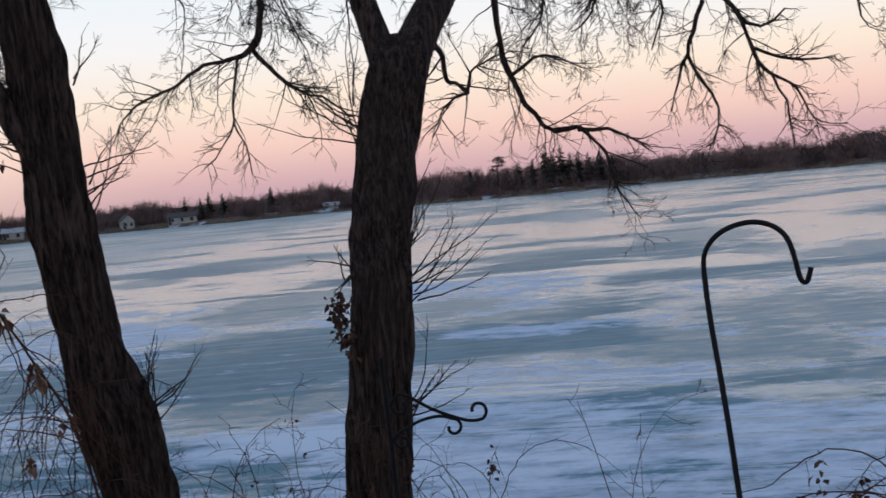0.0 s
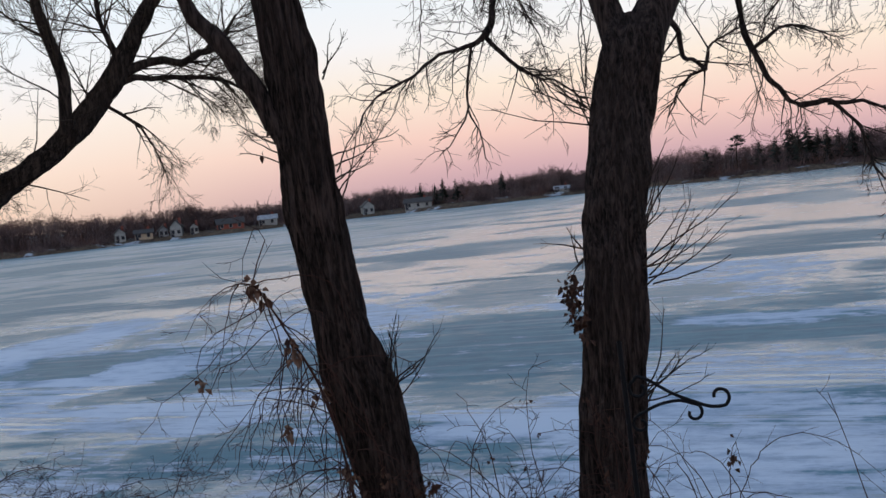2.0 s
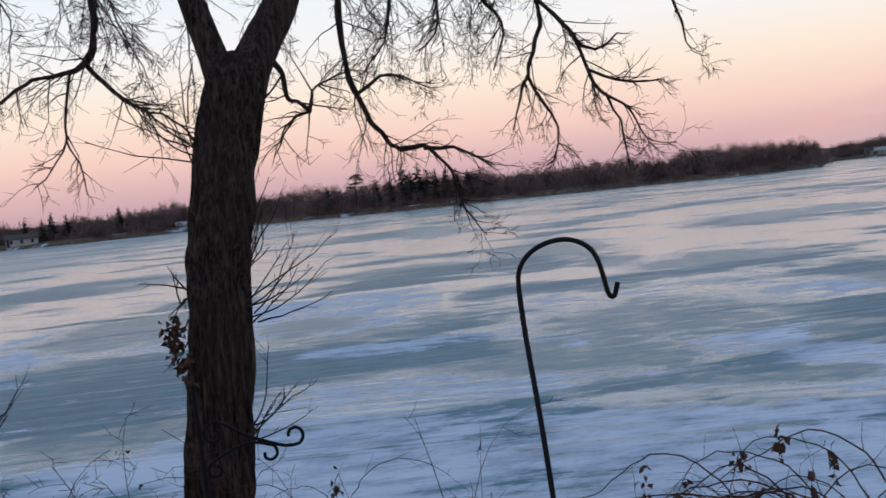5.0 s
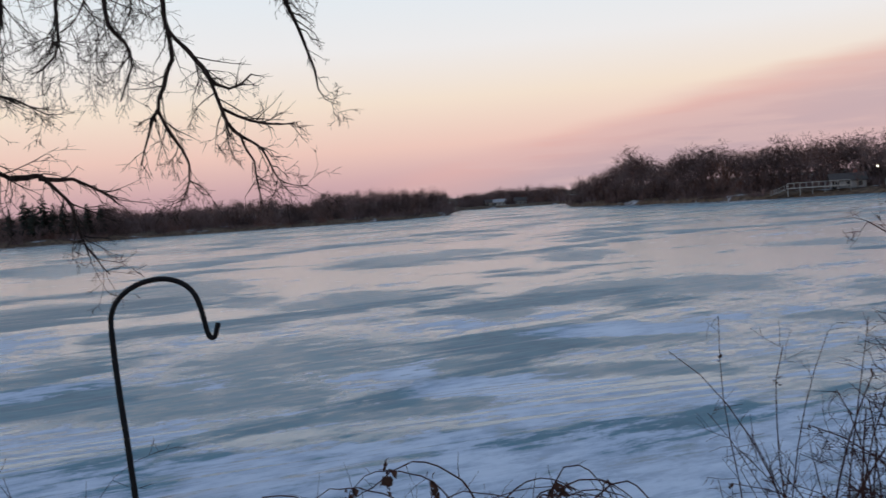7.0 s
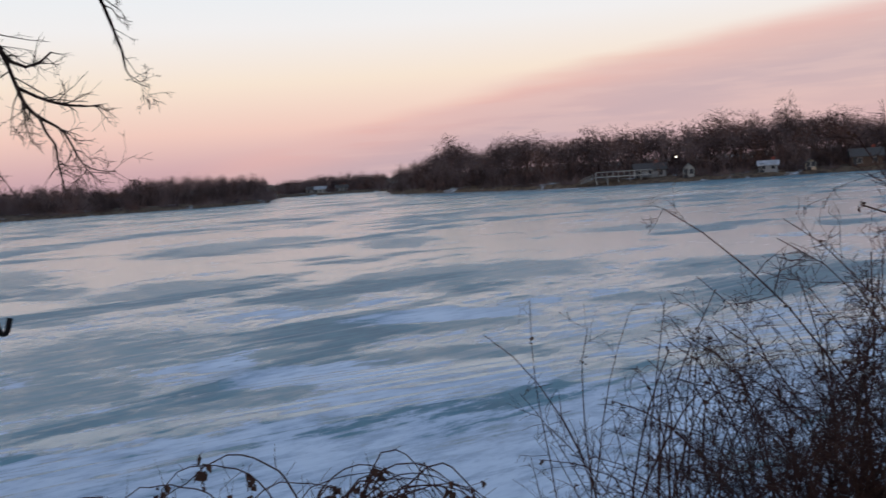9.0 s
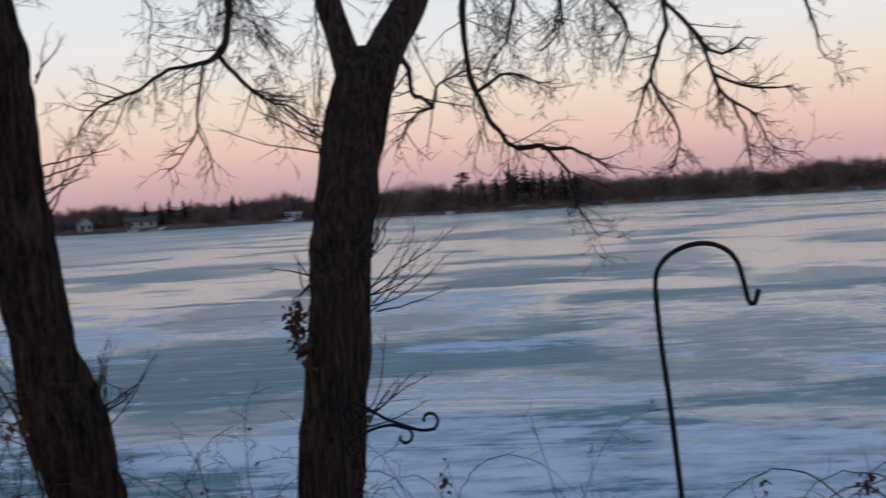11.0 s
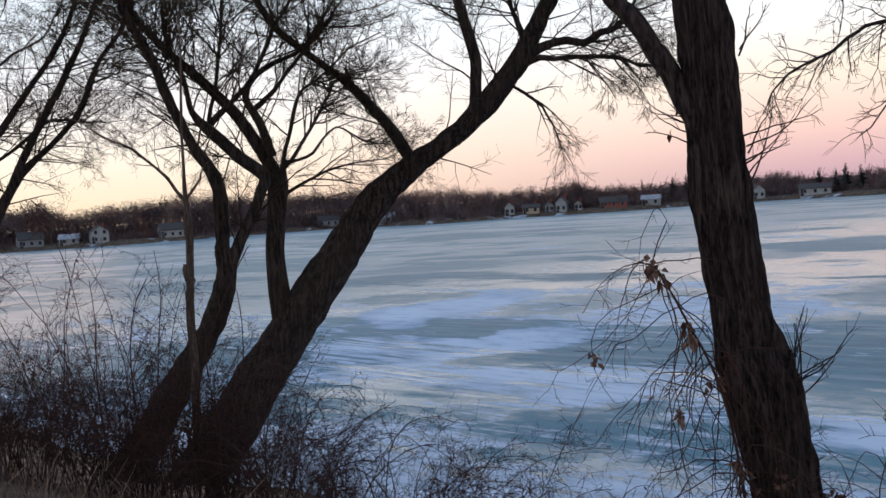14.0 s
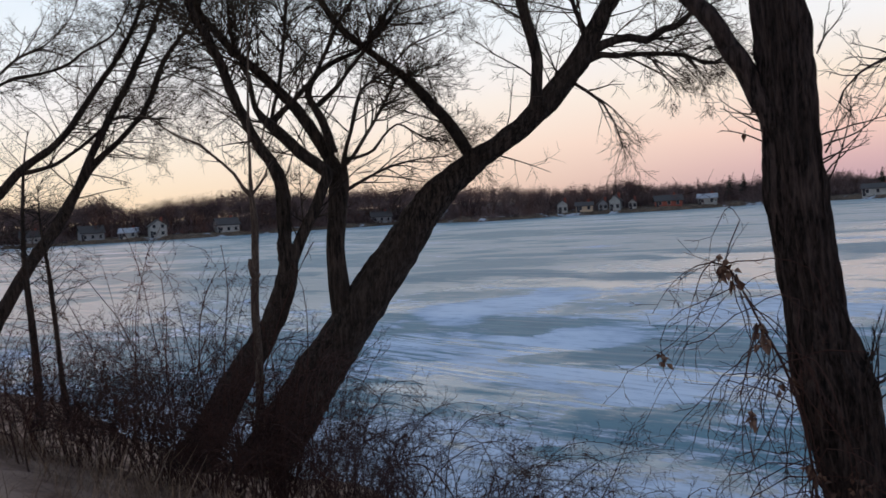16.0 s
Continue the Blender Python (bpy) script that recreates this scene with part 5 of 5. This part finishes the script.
suckers((-1.78, 4.85, 0.60), [(0.45, 0, 1.0), (0.2, 0, 1.0), (0.9, 0, 0.55)], "spray of bare shoots low on the leaning trunk", 26, 10, 0.40)
suckers((-1.97, 4.85, 1.78), [(0.8, 0, 0.45), (0.6, 0.1, 0.85), (0.9, 0, 0.15)], "spray of bare shoots on the leaning trunk", 27, 7, 0.5)
suckers((-2.18, 4.78, 1.86), [(-0.9, 0, 0.35), (-0.8, -0.1, 0.05)], "thin bare shoots on the leaning trunk", 28, 5, 0.34, 3, (-2.32, 4.72, 1.96))
suckers((-1.98, 4.85, 2.35), [(0.5, 0, 0.9)], "thin bare shoot high on the leaning trunk", 29, 2, 0.35)
suckers((-0.60, 5.6, 2.0), [(-0.3, 0, 1.0), (-0.9, 0, 0.2), (-0.7, 0.1, 0.6)], "crooked bare shoots below the fork", 30, 9, 0.6)

r = np.random.default_rng(40)
vine = thing("vine", (-2.1, 4.72, bank_z(-2.1, 4.72)), "bramble vine with dry leaves hanging beside the leaning trunk", "vine")
s, leaf = Strands(), Strands()
arch = curve([(-1.98, 4.72, -0.55, 0.008), (-2.05, 4.70, 0.2, 0.008), (-2.14, 4.68, 0.62, 0.008), (-2.27, 4.64, 0.92, 0.007), (-2.36, 4.6, 1.13, 0.005), (-2.43, 4.58, 1.24, 0.004), (-2.55, 4.5, 1.24, 0.003), (-2.68, 4.44, 1.14, 0.002), (-2.78, 4.4, 0.98, 0.0016)], 0.06)
s.tube(arch[:, :3], arch[:, 3], 5)
sprout(s, r, arch[12:], 14, 0.35, 2, (30, 80), -0.02, 0.14, 0.003, 0.1, 3)
part("cane", s, CANE, vine)
ends = []
for i in range(54):
    k = r.integers(8, len(arch) - 6)
    s = Strands()
    o = arch[k, :3]
    ln = r.uniform(0.7, 1.3)
    w = np.array([r.uniform(-0.42, 0.34), r.uniform(-0.25, 0.2), r.uniform(-0.5, 0.4)])
    pts = [o]
    for q in range(9):
        w = w + r.normal(size=3) * 0.26 + [0, 0, -0.26]
        w /= np.linalg.norm(w)
        pts.append(pts[-1] + w * ln / 9)
    ends.append(pts[6])
    rad = np.linspace(0.0036, 0.0015, 10)
    s.tube(pts, rad, 4)
    sprout(s, r, np.c_[np.array(pts), rad], 6, 0.22, 2, (25, 80), -0.03, 0.15, 0.002, 0.1, 2)
    part("strand", s, CANE, vine)
for k, n in ((-8, 16), (-9, 10), (-13, 12), (-14, 10), (-18, 6)):
    blades(leaf, r, arch[k, :3] + [0, 0, -0.02], n, 0.066, (0.018, 0.018, 0.028))
for k in (3, 9, 14, 20, 27, 33, 38, 44, 50):
    blades(leaf, r, ends[k], 10, 0.055, (0.018, 0.018, 0.03))
part("foliage", leaf, LEAF_PALE, vine, "pale brown curled leaves", kind="stuff")


# ---- shrubs and brambles along the bank ----
def shrub(name, x, y, radius, height, canes, seed, label, arch=0.25, twigs=8, twig_len=0.35, levels=2, leaves=0, thick=0.006, mat=None, wide=1.0, sway=1.0, jitter=0.07):
    r = np.random.default_rng(seed)
    z = bank_z(x, y)
    t = thing(name, (x, y, z), label, "shrub")
    leaf = Strands()
    for _ in range(canes):
        s = Strands()
        a, q = r.uniform(0, 2 * math.pi), radius * math.sqrt(r.random())
        bx, by = x + math.cos(a) * q * wide, y + math.sin(a) * q
        lean = ((math.cos(a) * 0.25 + r.normal() * 0.15) * sway, (math.sin(a) * 0.25 + r.normal() * 0.15) * sway)
        side = r.uniform(0, 2 * math.pi)
        bend = (math.cos(side) * arch, math.sin(side) * arch, -arch * r.uniform(0.5, 1.4))
        line = cane(s, r, (bx, by, bank_z(bx, by) - 0.05), height * r.uniform(0.6, 1.15), lean, bend, thick * r.uniform(0.6, 1.2), twigs, twig_len, jitter, levels)
        part("cane", s, mat or CANE, t)
        if leaves:
            for _ in range(leaves):
                k = r.integers(3, len(line))
                blades(leaf, r, line[k, :3], r.integers(2, 6), 0.026, 0.012)
    if leaves:
        part("foliage", leaf, LEAF, t, "shrivelled brown leaves", kind="stuff")


def bramble_mound(x, y, wide, deep, crest, canes, seed, label, clumps, thick=0.0042, along=0.0):
    """Long canes that rise, arch over at about one height and come down again, with bunches of withered leaves."""
    r = np.random.default_rng(seed)
    t = thing("bramble", (x, y, bank_z(x, y)), label, "shrub")
    lines = []
    for _ in range(canes):
        a = r.uniform(-1, 1)
        bx, by = x + a * wide, y + r.uniform(-1, 1) * deep
        bz = bank_z(bx, by) - 0.04
        turn = along + r.normal() * 0.55 + (math.pi if r.random() < 0.5 else 0)
        d = np.array([math.cos(turn), math.sin(turn), 0]) * r.uniform(0.35, 0.80)
        top = bz + (crest - bz) * r.uniform(0.6, 1.0) * (1 - 0.25 * a * a)
        o = np.array([bx, by, bz])
        pts = [o, o + d * 0.10 + [0, 0, (top - bz) * 0.62], o + d * 0.32 + [0, 0, (top - bz) * 0.93], o + d * 0.62 + [0, 0, top - bz],
               o + d * 0.95 + [0, 0, (top - bz) * r.uniform(0.78, 0.95)], o + d * 1.18 + [0, 0, (top - bz) * r.uniform(0.5, 0.8)]]
        line = curve([(*q, w) for q, w in zip(pts, np.linspace(thick, thick * 0.35, 6) * r.uniform(0.7, 1.15))], 0.05)
        line[1:, :3] += r.normal(size=(len(line) - 1, 3)) * 0.004
        s = Strands()
        s.tube(line[:, :3], line[:, 3], 5)
        sprout(s, r, line[len(line) // 3:], 8, 0.14, 1, (30, 80), 0.0, 0.12, thick * 0.45, 0.1, 2, 0.0010)
        part("cane", s, CANE, t)
        lines.append(line)
    leaf = Strands()
    for i in range(clumps):
        line = lines[r.integers(len(lines))]
        o = line[r.integers(len(line) // 2, len(line)), :3]
        if i and o[2] < crest - 0.45:
            continue
        blades(leaf, r, o + [0, 0, -0.03], r.integers(6, 18), 0.042, (0.013, 0.013, 0.04))
    part("foliage", leaf, LEAF, t, "shrivelled brown leaves", kind="stuff")


bramble_mound(1.78, 3.04, 0.30, 0.22, 0.52, 44, 61, "arching bramble canes with withered leaves on the bank", 34, 0.0046, -0.5)
bramble_mound(2.01, 2.74, 0.26, 0.22, 0.64, 56, 62, "arching bramble canes with withered leaves on the bank", 64, 0.0046, -0.6)
bramble_mound(-0.05, 4.55, 0.28, 0.15, 0.30, 12, 85, "thin arching bramble canes beside the forked trunk", 3, 0.0036)
bramble_mound(-1.15, 4.45, 0.30, 0.15, 0.36, 14, 86, "thin arching bramble canes with dry leaves between the trunks", 16, 0.0036)
shrub("weeds", 4.12, 2.95, 0.25, 1.9, 22, 63, "tall thin dead weed stalks on the bank", 0.10, 7, 0.30, 2, 2, 0.0085, None, 1.0, 0.6, 0.05)
shrub("weeds", 4.4, 3.35, 0.25, 2.2, 12, 64, "tall thin dead weed stalks on the bank", 0.08, 6, 0.30, 2, 1, 0.0075, None, 1.0, 0.7, 0.04)
shrub("shrub", 4.4, 2.45, 0.35, 1.6, 40, 68, "low tangle of bare shrub twigs with brown leaves beside the bank", 0.22, 9, 0.32, 2, 4, 0.007, None, 1.0, 0.8, 0.08)
shrub("shrub", 4.78, 2.2, 0.40, 2.0, 115, 165, "dense tangled bare shrub beside the bank", 0.16, 13, 0.36, 3, 4, 0.008, None, 1.0, 0.32, 0.09)
shrub("shrub", 5.1, 1.3, 0.5, 2.6, 60, 66, "dense tangled bare shrub beside the bank", 0.14, 12, 0.38, 3, 2, 0.008, None, 1.0, 0.35, 0.08)
shrub("shrub", 5.4, 0.1, 0.7, 2.8, 16, 67, "dense tangled bare shrub beside the bank", 0.16, 9, 0.5, 2, 1, 0.008)
shrub("bramble", -1.15, 4.75, 0.4, 1.6, 24, 69, "thin bramble canes with a few dry leaves", 0.28, 6, 0.25, 2, 1, 0.0052)
shrub("bramble", -0.85, 4.6, 0.3, 1.5, 12, 80, "thin upright bramble stems beside the forked trunk", 0.12, 6, 0.22, 2, 1, 0.0052, None, 1.0, 0.6)
shrub("bramble", -0.1, 4.6, 0.3, 1.5, 9, 70, "thin arching bramble canes", 0.32, 5, 0.25, 2, 1, 0.004)
shrub("seedling", 0.75, 3.9, 0.25, 1.25, 5, 71, "few thin bare stems beside the iron hook", 0.15, 4, 0.2, 2, 0, 0.0035)
shrub("bramble", -5.7, 5.6, 1.0, 1.9, 80, 72, "thick mound of arching reddish bramble canes", 0.36, 10, 0.38, 3, 1, 0.007, None, 1.2)
shrub("bramble", -4.2, 5.9, 0.8, 1.5, 40, 73, "low mound of arching bramble canes", 0.34, 8, 0.35, 3, 1, 0.006)
shrub("bramble", -6.8, 5.1, 0.8, 1.8, 60, 74, "thick mound of arching reddish bramble canes", 0.30, 9, 0.4, 3, 0, 0.007)
shrub("shrub", -7.7, 4.6, 0.7, 2.5, 36, 75, "upright brown shrub with bare whippy stems", 0.10, 11, 0.42, 3, 1, 0.009, None, 1.0, 0.7)
shrub("shrub", -8.4, 3.9, 0.8, 1.35, 30, 76, "tangled brown shrub on the bank", 0.14, 11, 0.42, 3, 1, 0.008)
shrub("shrub", -9.4, 4.0, 0.9, 1.35, 30, 77, "tangled brown shrub on the bank", 0.14, 10, 0.42, 3, 1, 0.008)
shrub("shrub", -10.8, 4.3, 1.1, 1.4, 28, 78, "tangled brown shrub on the bank", 0.14, 10, 0.45, 3, 0, 0.008)
shrub("shrub", -8.4, 5.6, 0.8, 2.0, 44, 79, "brown shrub round the foot of the willow", 0.16, 10, 0.45, 3, 0, 0.008)

shrub("shrub", -8.0, 4.9, 0.7, 1.5, 60, 91, "reddish brown brush round the foot of the willow", 0.22, 9, 0.36, 2, 1, 0.0075, None, 1.3, 0.9, 0.09)
shrub("shrub", -7.0, 5.5, 0.6, 1.3, 55, 92, "reddish brown brush round the foot of the willow", 0.26, 9, 0.34, 2, 1, 0.0075, None, 1.2, 0.9, 0.09)
shrub("shrub", -9.3, 4.6, 0.9, 1.5, 60, 93, "tangled reddish brown brush on the bank", 0.20, 9, 0.36, 2, 1, 0.0075, None, 1.3, 0.9, 0.09)

# dead grass on the open part of the bank
r = np.random.default_rng(90)
s = Strands()
for _ in range(11000):
    x, y = r.uniform(-11.5, -2.2), r.uniform(0.6, 4.4)
    if y > 4.6 + 0.05 * x or noise.noise(Vector((x * 0.9, y * 0.9, 7))) < -0.12:
        continue
    o = np.array([x, y, bank_z(x, y) - 0.02])
    hgt = r.uniform(0.10, 0.30) if r.random() < 0.85 else r.uniform(0.3, 0.6)
    d = np.array([r.normal() * 0.35, r.normal() * 0.35, 1.0]) * hgt
    w = np.array([r.normal(), r.normal(), 0])
    w *= 0.0028 / (np.linalg.norm(w) + 1e-9)
    m = o + d * 0.6 + r.normal(size=3) * 0.02
    s.quad(o - w, o + w, m + w, m - w)
    tip = o + d + [d[0] * 0.5, d[1] * 0.5, -0.02]
    s.quad(m - w, m + w, tip + w * 0.2, tip - w * 0.2)
tagged(part("dead_grass", s, STRAW, None), "tufts of pale dead grass on the bank", "grass", kind="stuff")


# ---- garden hooks ----
def rod(pts, r, step=0.012, sides=10):
    c = curve([(*p, r) for p in pts], step)
    s = Strands()
    s.tube(c[:, :3], c[:, 3], sides)
    return s


def spiral(centre, u, v, r0, r1, a0, a1, n=16):
    """Points of a flat scroll round a centre, in the plane of u and v."""
    out = []
    for i in range(n + 1):
        k = i / n
        a, q = math.radians(a0 + (a1 - a0) * k), r0 + (r1 - r0) * k
        out.append(tuple(np.array(centre) + q * (math.cos(a) * np.array(u) + math.sin(a) * np.array(v))))
    return out


hook = thing("shepherd_hook", (0.587, 1.95, bank_z(0.587, 1.95)), "black iron shepherd's hook garden pole stuck in the bank", "garden hook")
foot = np.array([0.586, 1.90, bank_z(0.59, 1.90) - 0.15])
neck = np.array([0.590, 2.325, 1.335])
arch_xz = ((0.5935, 1.372), (0.603, 1.402), (0.622, 1.428), (0.652, 1.447), (0.690, 1.4545), (0.727, 1.448), (0.757, 1.433), (0.778, 1.412), (0.791, 1.385),
           (0.801, 1.350), (0.8085, 1.318), (0.8145, 1.303), (0.8215, 1.300), (0.828, 1.307), (0.836, 1.336))
top = [(x - 0.002 + 0.020 * math.sin(math.pi * min(1.0, (x - 0.59) / 0.22)), 2.327 - 0.27 * (x - 0.592), z - 0.02 * (x - 0.59)) for x, z in arch_xz]
part("pole", rod([tuple(foot), (0.592, 2.172, 0.85), (0.590, 2.298, 1.22), tuple(neck)], 0.0072), IRON, hook)
part("hook", rod([tuple(neck)] + top, 0.0066), IRON, hook)

holder = thing("scroll_hanger", (-0.215, 2.11, bank_z(-0.215, 2.11)), "black iron garden pole with a scrolled hanging bracket", "plant hanger")
x0, y0 = -0.222, 2.115
part("pole", rod([(x0 + 0.02, y0, bank_z(x0, y0) - 0.1), (x0 + 0.008, y0, 0.8), (x0, y0, 1.225)], 0.0058), IRON, holder)
U, V = (1, 0.02, 0), (0, 0, 1)
upper = spiral((-0.188, y0, 1.110), U, V, 0.010, 0.024, 60, -250, 14)[0:] + [(-0.19, y0, 1.140), (-0.165, y0, 1.131), (-0.115, y0, 1.098), (-0.067, y0, 1.076), (-0.03, y0, 1.063)]
upper += spiral((-0.010, y0, 1.086), U, V, 0.024, 0.012, -90, 190, 14)[1:]
lower = spiral((-0.190, y0, 1.028), U, V, 0.008, 0.018, 90, -190, 12) + [(-0.2, y0, 1.045), (-0.181, y0, 1.056), (-0.144, y0, 1.073), (-0.10, y0, 1.080), (-0.072, y0, 1.072)]
lower += spiral((-0.070, y0, 1.050), U, V, 0.021, 0.009, 60, -200, 12)
part("upper_scroll", rod(upper, 0.0040), IRON, holder)
part("lower_scroll", rod(lower, 0.0038), IRON, holder)
